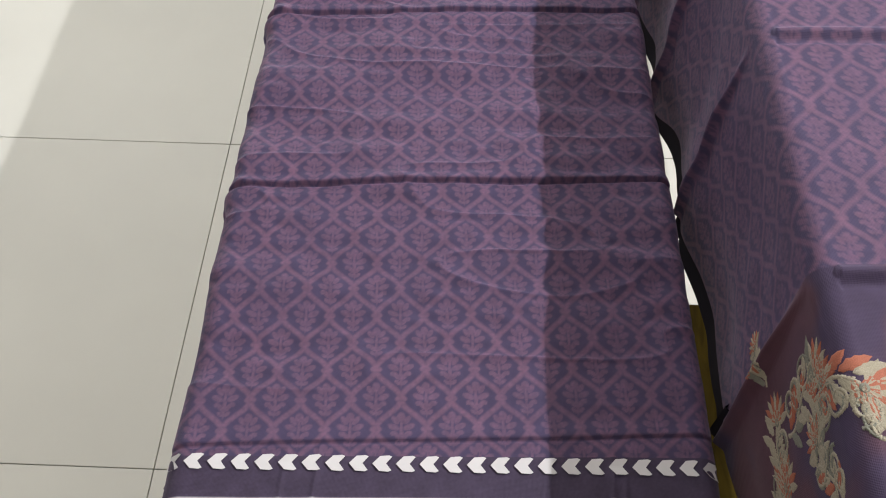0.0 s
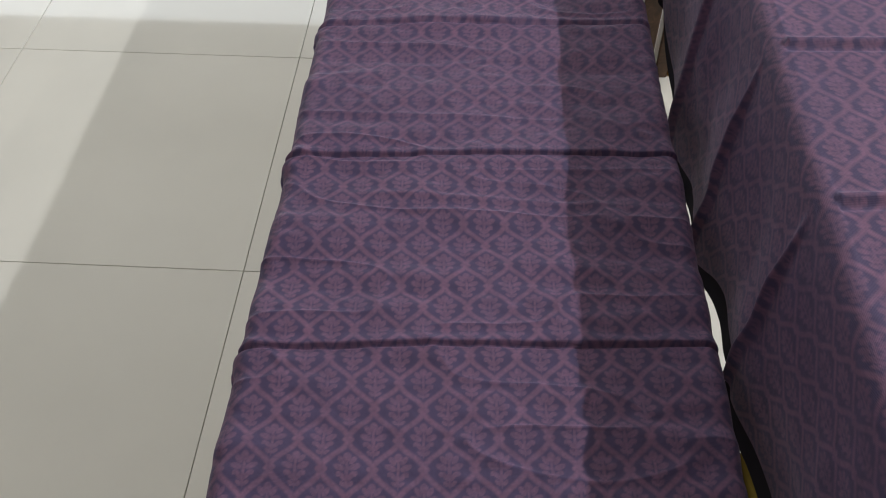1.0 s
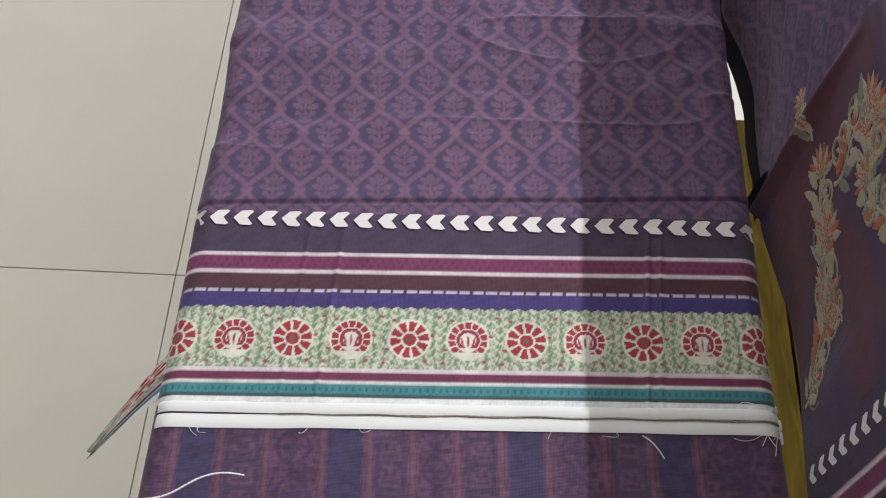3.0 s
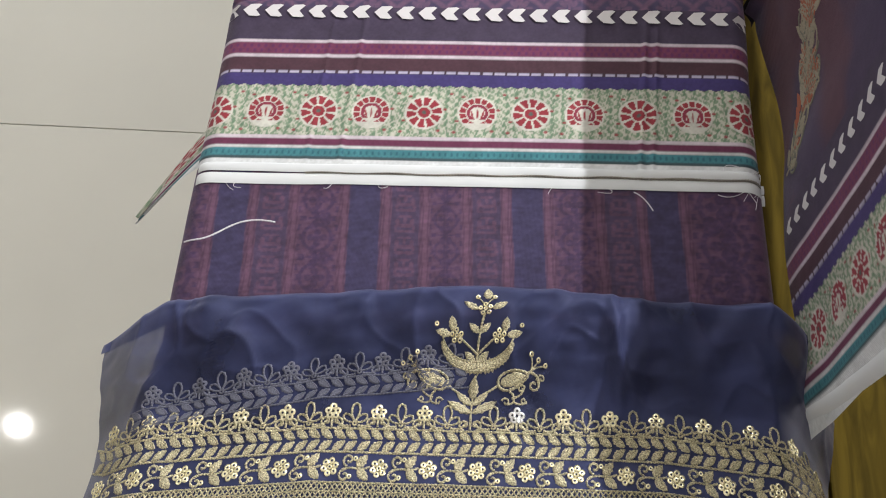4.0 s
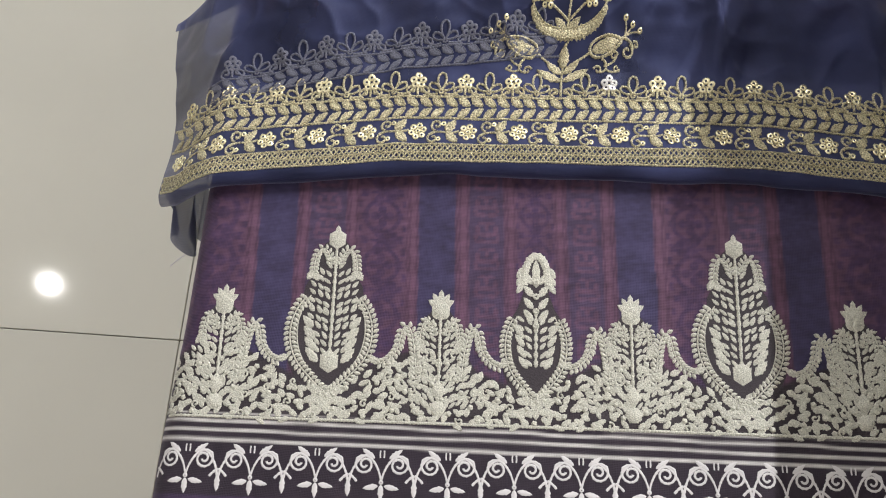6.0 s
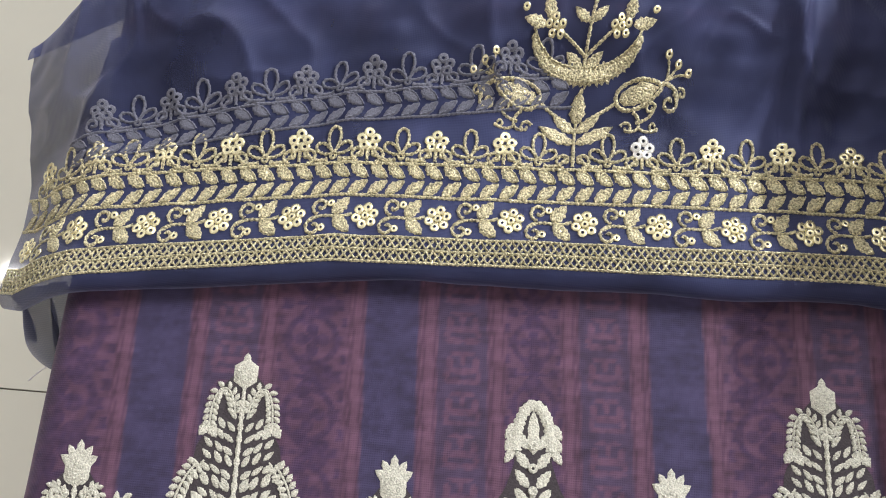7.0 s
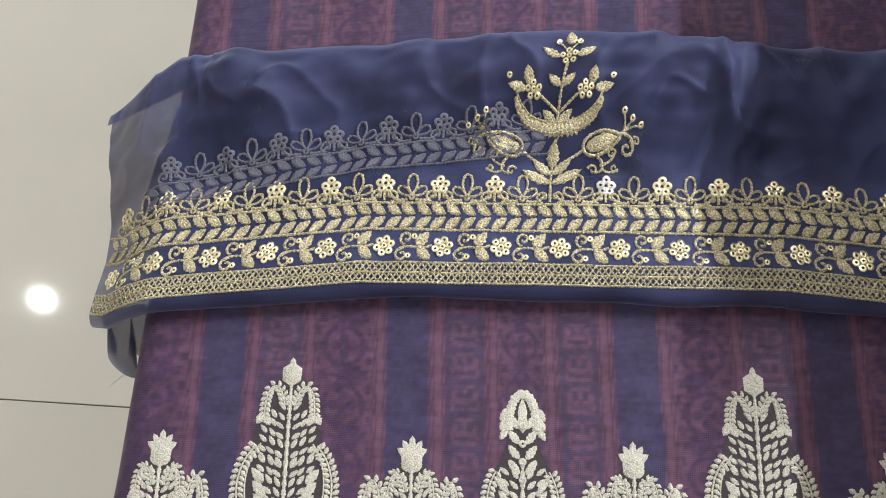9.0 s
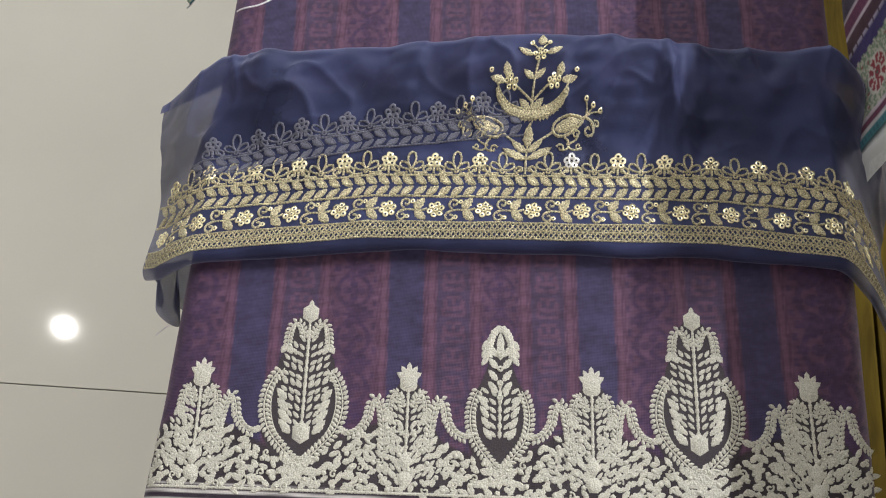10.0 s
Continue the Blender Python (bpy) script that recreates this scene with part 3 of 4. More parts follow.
# frayed loose corner of the border that sticks out past the table's edge
s, t = np.meshgrid(np.linspace(0, 1, 40), np.linspace(0, 1, 60))
wid = 0.055 * (1 - s) ** 0.9 + 0.006
cx, cy, cz = 0.272 - 0.092 * s, 0.378 - 0.074 * s ** 1.3, H - 0.012 - 0.060 * s ** 1.1
FX, FY = cx + 0.006 * np.sin(t * 3), cy + wid * (t - 0.5)
FZ = cz - 0.020 * (t - 0.4) ** 2 * (1 - s) + 0.004 * np.sin(t * 9 + s * 4) * s
part("loose_corner", grid_mesh("loose_corner", FX, FY, FZ, COTTON, band_design(FX * 0 + 0.30 - 0.07 * s, 0.328 + 0.100 * t)), None, trousers, "loose frayed border corner")


def thread(name, pts, width, mat, parent=None, label=""):
    st = Stitch(on_table)
    st.ribbon(pts, width, 0.0011)
    ob = st.make(name, mat, parent, label)
    return ob


tagged(thread("loose_thread", curve((0.262, 0.262), (0.30, 0.256), (0.30, 0.292), (0.349, 0.282), n=40), 0.0016, WHITE_THREAD), "loose pale thread lying on the striped cloth", "thread")
tagged(thread("loose_thread", curve((0.690, 0.322), (0.700, 0.318), (0.708, 0.302), n=16), 0.0010, WHITE_THREAD), "short loose white thread on the striped cloth", "thread")
for k in range(9):
    a, b = rng.uniform(0.79, 0.822), rng.uniform(0.322, 0.37)
    thread("fray", curve((a, b), (a + rng.uniform(-0.03, 0.01), b + rng.uniform(-0.02, 0.03)), (a + rng.uniform(-0.03, 0.004), b + rng.uniform(-0.03, 0.03)), n=10), 0.0005, WHITE_THREAD, trousers)
for k in range(7):
    a = rng.uniform(0.27, 0.81)
    thread("fray", curve((a, 0.325), (a + rng.uniform(-0.01, 0.01), 0.318), (a + rng.uniform(-0.012, 0.012), 0.3235 - rng.uniform(0, 0.008)), n=6), 0.0004, WHITE_THREAD, trousers)


# ---------- white embroidery of the hem ----------
HEM = -0.1830


def hem_place(x0, rise=0):
    """A motif's own frame: dx and height above the hem line, in units of K."""
    def place(u, v):
        v = v + rise
        x = x0 + 0.003 + u * K - 0.045 * (v * K)
        return on_table(x, HEM + v * K + 0.004 * (x - 0.55))
    return place


class Motif(Stitch):
    """Stitches in a motif's frame, in units of K, mirrored where asked."""

    twist, metre = 0.12, K

    def braid(self, p, width, lean=0.75):
        """Two rows of leaflets along a path, leaning forwards from a thin middle cord."""
        p = np.asarray(p, float)
        arc = np.concatenate([[0], np.cumsum(np.linalg.norm(np.diff(p, axis=0), axis=1))])
        at = np.arange(0, arc[-1], width * 0.42)
        q = np.stack([np.interp(at, arc, p[:, 0]), np.interp(at, arc, p[:, 1])], -1)
        d = np.gradient(q, axis=0)
        self.ribbon(p, width * 0.16, 0.0010)
        for i in range(len(q)):
            an = math.atan2(d[i][1], d[i][0])
            for sd in (1, -1):
                self.leaf(q[i][0] + sd * 0.10 * width * -math.sin(an), q[i][1] + sd * 0.10 * width * math.cos(an), an + sd * lean, width * 0.56, width * 0.37, 0.0013, vein=False)

    def both(self, kind, u, v, *a, **k):
        for s in (1, -1):
            if kind == "leaf":
                ang = a[0] if s == 1 else math.pi - a[0]
                self.leaf(s * u, v, ang, *a[1:], **k)
            elif kind == "curl":
                self.spiral(s * u, v, a[0], a[1] if s == 1 else math.pi - a[1], a[2] * s, *a[3:], **k)

    def hook(self, u, v, sx, rise, width):
        """A drooping leafy hook that rises from (u, v) and bends outwards."""
        for s in (1, -1):
            p = curve((s * u, v), (s * (u + 0.2 * sx), v + rise * 1.25), (s * (u + sx), v + rise * 1.2), (s * (u + sx), v - rise * 0.35), n=16)
            self.braid(p, width * 1.35)
            self.leaf(p[-1][0], p[-1][1], -1.57 - s * 0.5, width * 1.6, width * 1.1)
            self.leaf(p[-1][0], p[-1][1], -1.57 + s * 0.6, width * 1.5, width)

    def hexagon(self, u, v, r):
        self.disc(u, v, r, 6, 0.0013, math.pi / 2, 1.15)
        for i in range(6):
            a = i * math.pi / 3 + math.pi / 2
            self.sequin(u + 0.45 * r * math.cos(a), v + 0.45 * r * math.sin(a), r * 0.16, 0.0020)

    def horseshoe(self, v0, rx, ry, width, open_at):
        """A beaded horseshoe, pointed at its foot."""
        t = np.linspace(-1, 1, 61)
        a = t * open_at
        x, y = rx * np.sin(a), v0 - ry * np.cos(a) - 0.24 * ry * np.exp(-(a / 0.38) ** 2)
        p = np.stack([x, y], -1)
        self.braid(p, width * 1.35, 1.0)
        self.ribbon(p * [0.83, 1] + [0, 0.05 * ry], width * 0.16, 0.0010)

    def pile(self, v0, v1, wide, size, seed, gap=1.0):
        """Leaflets in mirrored rows up a stem, narrowing as wide(v) says."""
        r = random.Random(seed)
        v = v0
        while v < v1:
            w = wide(v)
            self.leaf(0, v, 1.57, size * 0.9, size * 0.42)
            u = size * 0.36
            while u < w:
                self.both("leaf", u, v + 0.30 * u + r.uniform(-1, 1), r.uniform(0.65, 1.05), size * r.uniform(0.84, 0.98), size * r.uniform(0.37, 0.45))
                u += size * 0.70 * gap
            v += size * 0.76
        return self


def motif_ground(x0, outline):
    """The dark patch of cloth under a motif, mirrored from its right-hand outline."""
    g = Motif(hem_place(x0))
    right = curve_through(outline)
    n = len(right)
    uv = np.concatenate([right, right * [-1, 1]])
    g._add(uv, np.full(2 * n, 0.0003), [(n + i, i, i + 1, n + i + 1) for i in range(n - 1)])
    g.make("motif_ground", PATCH, shirt, "dark cloth patch")


def curve_through(pts, n=40):
    """Even steps along a line through a few points."""
    p = np.array(pts, float)
    k = np.linspace(0, 1, len(p))
    t = np.linspace(0, 1, n)
    return np.stack([np.interp(t, k, p[:, 0]), np.interp(t, k, p[:, 1])], -1)


def big_motif(x0):
    motif_ground(x0, ((6, 6), (40, 40), (70, 90), (80, 140), (66, 190), (54, 205), (50, 230), (30, 262), (36, 290), (16, 312), (4, 330)))
    m = Motif(hem_place(x0))
    m.hexagon(0, 316, 17)
    m.leaf(0, 328, 1.57, 14, 9)
    m.hook(8, 268, 30, 34, 13)
    m.ribbon(curve((0, 130), (0, 200), (0, 300)), 5, 0.0013)
    m.pile(176, 282, lambda v: 46 * (282 - v) / 106 + 6, 18, 5)
    m.pile(92, 178, lambda v: 40 * min(1, (v - 70) / 50), 18, 6)
    for k in range(4):
        m.both("leaf", 20 + 4 * k, 94 + 20 * k, 0.85, 34 - 2 * k, 15, 0.0015)
    m.hexagon(0, 96, 18)
    m.horseshoe(146, 71, 82, 15, 2.42)
    m.leaf(0, 50, -1.57, 44, 22)
    for k in range(3):
        m.both("leaf", 4, 44 - 14 * k, 0.25 - 0.25 * k, 34, 16)
    return m.make("large_motif", IVORY, shirt, "raised ivory thread embroidery")


def small_motif(x0):
    motif_ground(x0, ((78, 10), (74, 50), (60, 90), (44, 120), (38, 140), (36, 166), (20, 184), (6, 204)))
    m = Motif(hem_place(x0))
    for k in range(-2, 3):
        m.leaf(0, 196, 1.57 + k * 0.52, 32 - 3 * abs(k), 13, 0.0014)
    m.hexagon(0, 192, 18)
    m.hook(10, 146, 24, 30, 12)
    m.pile(18, 178, lambda v: 14 + 58 * (178 - v) / 160, 17, 8)
    m.ribbon(curve((0, 20), (0, 90), (0, 180)), 5, 0.0013)
    m.both("curl", 18, 110, 14, 0.4, 1.1, 5)
    m.both("curl", 24, 78, 15, 0.2, 1.1, 5)
    m.disc(0, 52, 14, 4, 0.0015, 0, 1.5)
    m.disc(0, 22, 15, 6, 0.0015)
    return m.make("small_motif", IVORY, shirt, "raised ivory thread embroidery")


def middle_motif(x0):
    motif_ground(x0, ((6, 6), (36, 40), (56, 90), (60, 130), (50, 170), (32, 196), (22, 226), (26, 262), (14, 296), (4, 300)))
    m = Motif(hem_place(x0))
    m.ribbon(curve((-21, 240), (-20, 312), (20, 312), (21, 240), n=20), 14, 0.0014)
    for s in (1, -1):
        for k in range(3):
            m.leaf(s * 22, 244 + 14 * k, -1.57 + s * 0.55, 22, 11)
    m.leaf(0, 236, 1.57, 52, 17)
    for k in range(4):
        m.sequin(0, 168 + 26 * k, 6, 0.0018)
        m.both("leaf", 5, 176 + 22 * k, 0.9, 26, 13)
    m.pile(96, 196, lambda v: 24 * min(1, (v - 80) / 40) * min(1, (230 - v) / 60), 19, 9)
    for k in range(4):
        m.both("leaf", 14 + 3 * k, 94 + 19 * k, 0.95, 26, 12, 0.0015)
    m.horseshoe(132, 52, 72, 14, 2.30)
    m.leaf(0, 44, -1.57, 36, 20)
    for k in range(2):
        m.both("leaf", 4, 36 - 14 * k, 0.2 - 0.25 * k, 30, 15)
    return m.make("middle_motif", IVORY, shirt, "raised ivory thread embroidery")


SMALL = (0.2935, 0.4635, 0.6095, 0.7775)
for x in (0.3790, 0.6910):
    big_motif(x)
middle_motif(0.5370)
for x in SMALL:
    small_motif(x)
# hooks between the motifs
for x in SMALL:
    for s in (1, -1):
        m = Motif(hem_place(x))
        if 0.275 < x + s * 0.03 < 0.815:
            p = curve((s * 38, 70), (s * 44, 172), (s * 62, 186), (s * 70, 128), n=16)
            q = curve((s * 70, 128), (s * 80, 100), (s * 100, 96), n=8)
            for c_, w_ in ((p, 15), (q, 14)):
                m.braid(c_, w_ * 1.3)
            m.leaf(s * 100, 96, 0.4 if s == 1 else math.pi - 0.4, 24, 12)
            m.make("hook", IVORY, shirt, "raised ivory thread embroidery")
# the dense row of leaves along the foot
m = Motif(hem_place(0.537))
r = random.Random(12)
for i in range(-45, 47):
    u = 13.8 * i
    x = 0.537 + u * K
    near = min((abs(x - c), c) for c in SMALL + (0.3790, 0.5370, 0.6910))[1]
    side = 1 if x >= near else -1
    top = 80 + 28 * math.cos((x - 0.2935) * 2 * math.pi / 0.158)
    j = 0
    while 11.5 * j < top:
        lean = (0.35, 1.1, -0.5, 0.75)[(i + 2 * j) % 4]
        an = lean if side > 0 else math.pi - lean
        a, b = u + r.uniform(-2.5, 2.5) + 6.9 * (j % 2), 11.5 * j + r.uniform(-2, 2)
        if (i * 3 + j * 5) % 7 == 0:
            m.disc(a, b + 4, 5.4, 5, 0.0014, r.random())
        elif (i * 5 + j * 3) % 9 == 0:
            m.spiral(a, b + 4, 7.0, r.uniform(0, 6), side * 1.1, 3.6, 0.0012)
        else:
            m.leaf(a, b, an + r.uniform(-0.2, 0.2), r.uniform(17, 21), r.uniform(9.2, 11.6), r.uniform(0.0010, 0.0015))
        j += 1
m.make("leaf_braid", IVORY, shirt, "raised ivory thread embroidery")
m = Motif(hem_place(0.537))
m.ribbon(np.stack([np.linspace(-622, 640, 120), np.full(120, -3.0)], -1), 5, 0.0009)
m.make("foot_line", IVORY, shirt)

# printed scrolls on the black ground below
for k in range(-5, 7):
    m = Motif(hem_place(0.5215 + 0.0487 * k, 11))
    for s in (1, -1):
        m.ribbon(curve((0, -112), (s * 4, -84), (s * 24, -58), (s * 42, -76), n=16), np.linspace(3.0, 5.0, 16), 0.0004)
        m.spiral(s * 28, -84, 16, 0.6 if s == 1 else 2.54, -1.55 * s, 3.8, 0.0004)
        m.ribbon(curve((s * 54, -116), (s * 50, -92), (s * 40, -70), (s * 16, -66), n=14), np.linspace(4.2, 2.6, 14), 0.0004)
        m.leaf(s * 12, -74, 1.57 - s * 0.95, 26, 9, 0.0004, vein=False)
        m.ribbon(curve((s * 3, -61), (s * 4, -67), (s * 3, -73), n=6), 2.6, 0.0004)
        m.leaf(s * 5, -118, 1.57 - s * 1.75, 25, 9, 0.0004, vein=False)
        m.ribbon(curve((s * 54, -100), (s * 46, -104), (s * 40, -112), n=6), 4.0, 0.0004)
    m.leaf(0, -116, -1.57, 25, 9, 0.0004, vein=False)
    m.leaf(54, -110, -1.57, 26, 9, 0.0004, vein=False)
    m.sequin(0, -112, 4, 0.0005)
    m.make("scroll", INK, shirt)
for k in range(-20, 22):
    m = Motif(hem_place(0.5215 + 0.0130 * k))
    m.poly([(-6.5, -192), (6.5, -192), (6.5, -156), (-6.5, -156)], 0.0004)
    m.make("printed_bar", INK, shirt)

# dark fold of the cloth beneath, showing past the edge beside the border
s, t = np.meshgrid(np.linspace(0, 1, 10), np.linspace(0, 1, 24))
UX = 0.285 - (0.010 + 0.030 * (1 - np.abs(2 * t - 0.5)) * (t < 0.75)) * s
UY, UZ = 0.545 - 0.110 * t, H - 0.016 - 0.035 * s
part("under_fold", grid_mesh("under_fold", UX, UY, UZ, COTTON, np.broadcast_to(col(0.04, 0.025, 0.04), UX.shape + (3,))), None, trousers, "dark fold underneath")

# ---------- the navy shawl ----------
SHEER, n_, l_, b_ = material("sheer_navy_organza", (0.030, 0.037, 0.105), 0.50, sheen=0.42, spec=0.5)
b_.inputs["Sheen Tint"].default_value = (0.60, 0.62, 0.95, 1)
b_.inputs["Specular Tint"].default_value = (0.55, 0.60, 1.0, 1)
noise_tint((SHEER, n_, l_, b_), (0.030, 0.036, 0.094), 17, 0.50, 6)
bump((SHEER, n_, l_, b_), weave((SHEER, n_, l_, b_), 330), 0.2, 0.0005)
tr = n_.new("ShaderNodeBsdfTransparent")
mx = n_.new("ShaderNodeMixShader")
mx.inputs[0].default_value = 0.84
l_.new(tr.outputs[0], mx.inputs[1])
l_.new(b_.outputs[0], mx.inputs[2])
l_.new(mx.outputs[0], n_["Material Output"].inputs[0])

SX0, SX1 = 0.212, 0.885


def shawl_front(x):
    """y of the shawl's front (gold) edge."""
    return np.interp(x, [0.18, 0.23, 0.287, 0.418, 0.553, 0.706, 0.80, 0.84, 0.89], [-0.002, -0.012, -0.003, 0.015, 0.020, 0.025, 0.019, 0.010, -0.010])


def shawl_back(x):
    return np.interp(x, [0.18, 0.22, 0.275, 0.40, 0.55, 0.70, 0.80, 0.84, 0.89], [0.118, 0.136, 0.168, 0.184, 0.196, 0.194, 0.198, 0.180, 0.140])


def shawl_z(x, v):
    """Height of the shawl: v from 0 at the gold edge to 1 at the folded back."""
    base = H + 0.0080 + 0.0125 * (1 - smoothstep(0, 0.34, v)) + 0.003 * smoothstep(0, 0.5, v) + 0.034 * smoothstep(0.48, 0.97, v)
    base = base + 0.0065 * value_noise(x + 0.05 * v, v * 0.10, 22, 81) * smoothstep(0.35, 0.8, v) + 0.0036 * value_noise(x - 0.06 * v, v * 0.08, 47, 82) * smoothstep(0.3, 0.7, v) + 0.0012 * value_noise(x, v * 0.2, 60, 83) + 0.0016 * value_noise(x + 0.3 * v, v * 0.5 - x, 30, 84) * smoothstep(0.45, 0.75, v)
    base = base + (0.0042 * (1 - np.abs(value_noise(x + 0.06 * v, v * 0.11 - 0.4 * x, 16, 85))) ** 7 + 0.0026 * (1 - np.abs(value_noise(x - 0.07 * v, v * 0.14 + 0.5 * x, 24, 86))) ** 7) * smoothstep(0.42, 0.7, v)
    base = base + (0.0070 * np.exp(-((x - 0.683 + 0.02 * v) / 0.006) ** 2) - 0.0075 * smoothstep(0.683, 0.700, x)) * smoothstep(0.36, 0.6, v)
    base = base + 0.0030 * np.exp(-((x - 0.40 - 0.05 * v) / 0.008) ** 2) * smoothstep(0.5, 0.85, v)
    l = np.clip((0.272 - x) / 0.086, 0, 1)
    r = np.clip((x - 0.805) / 0.08, 0, 1)
    return base - 0.075 * l ** 1.3 - 0.115 * r ** 1.3


def shawl_point(x, v):
    f, b = shawl_front(x), shawl_back(x)
    return x, f + (b - f) * v, shawl_z(x, v)


def on_shawl(u, v):
    """Gold border frame: u across, v metres back from the front edge."""
    f, b = shawl_front(u), shawl_back(u)
    y = f + v + 0.006 * np.clip(v / 0.05, 0, 1)
    return u, y, shawl_z(u, np.clip((y - f) / (b - f), 0, 1))


shawl = tagged(new("embroidered_shawl"), "sheer navy shawl with gold embroidered border lying across the striped cloth", "shawl")
s, t = np.meshgrid(np.linspace(SX0, SX1, 300), np.concatenate([np.linspace(-0.10, 0, 12)[:-1], np.linspace(0, 1, 100), np.linspace(1, 1.10, 16)[1:]]))
Xs, Ys, Zs = shawl_point(s, np.clip(t, 0, 1))
over, under = np.clip(t - 1, 0, None) / 0.10, np.clip(-t, 0, None) / 0.10
Ys = Ys + 0.010 * np.sin(over * np.pi) - 0.0080 * np.sin(under * np.pi * 0.70) - 0.003 * under * value_noise(s, s * 0, 22, 88)
Zs = Zs - (Zs - H - 0.003) * 0.95 * (1 - np.cos(over * np.pi)) / 2 - (0.0155 + 0.003 * value_noise(s, s * 0, 30, 89)) * under ** 1.4
part("cloth", grid_mesh("cloth", Xs, Ys, Zs, SHEER), None, shawl)
# the folded layer underneath, seen through the front one
s, t = np.meshgrid(np.linspace(0, 1, 140), np.linspace(0.05, 0.84, 40))
left = 0.236 + 0.010 * value_noise(t, t * 0, 5, 91) + 0.030 * smoothstep(0.45, 0.84, t)
s = left + (0.87 - left) * s
Xs, Ys, Zs = shawl_point(s, t)
part("under_layer", grid_mesh("under_layer", Xs, Ys, np.where((s < 0.285) | (s > 0.79), Zs - 0.006, np.maximum(H + 0.0045, Zs - 0.006 - 0.012 * smoothstep(0.5, 0.9, t))), SHEER), None, shawl)
# the tail that hangs off the table's edge
s, t = np.meshgrid(np.linspace(0, 1, 36), np.linspace(0, 1, 30))
TXX = 0.216 + 0.040 * s - 0.004 * t - 0.010 * t * s + 0.007 * np.sin(s * 13 + t * 3) * (0.3 + t)
TYY = -0.006 + 0.006 * s - 0.030 * t + 0.010 * np.sin(s * 11 + 1) * t
TZZ = H - 0.028 - 0.055 * t - 0.020 * s * t + 0.012 * s
part("hanging_tail", grid_mesh("hanging_tail", TXX, TYY, TZZ, SHEER), None, shawl)
st = Stitch(lambda u, v: (u, v, np.full_like(u, H - 0.10)))
st.ribbon(curve((0.222, -0.034), (0.214, -0.040), (0.205, -0.050), n=10), 0.0012, 0.0004)
st.make("fray", WHITE_THREAD, shawl)

PITCH, FX0 = 0.0393, 0.272


def teardrop(st, u, v, ang, length, width, w, h=0.0010):
    """An open loop of thread."""
    t = np.linspace(0, 2 * np.pi, 18, endpoint=False)
    a = length * (1 - np.cos(t)) / 2
    b = width / 2 * np.sin(t) * np.sin(t / 2) ** 0.6 * 1.1
    c, d = math.cos(ang), math.sin(ang)
    st.ribbon(np.stack([u + a * c - b * d, v + a * d + b * c], -1), w, h, closed=True)


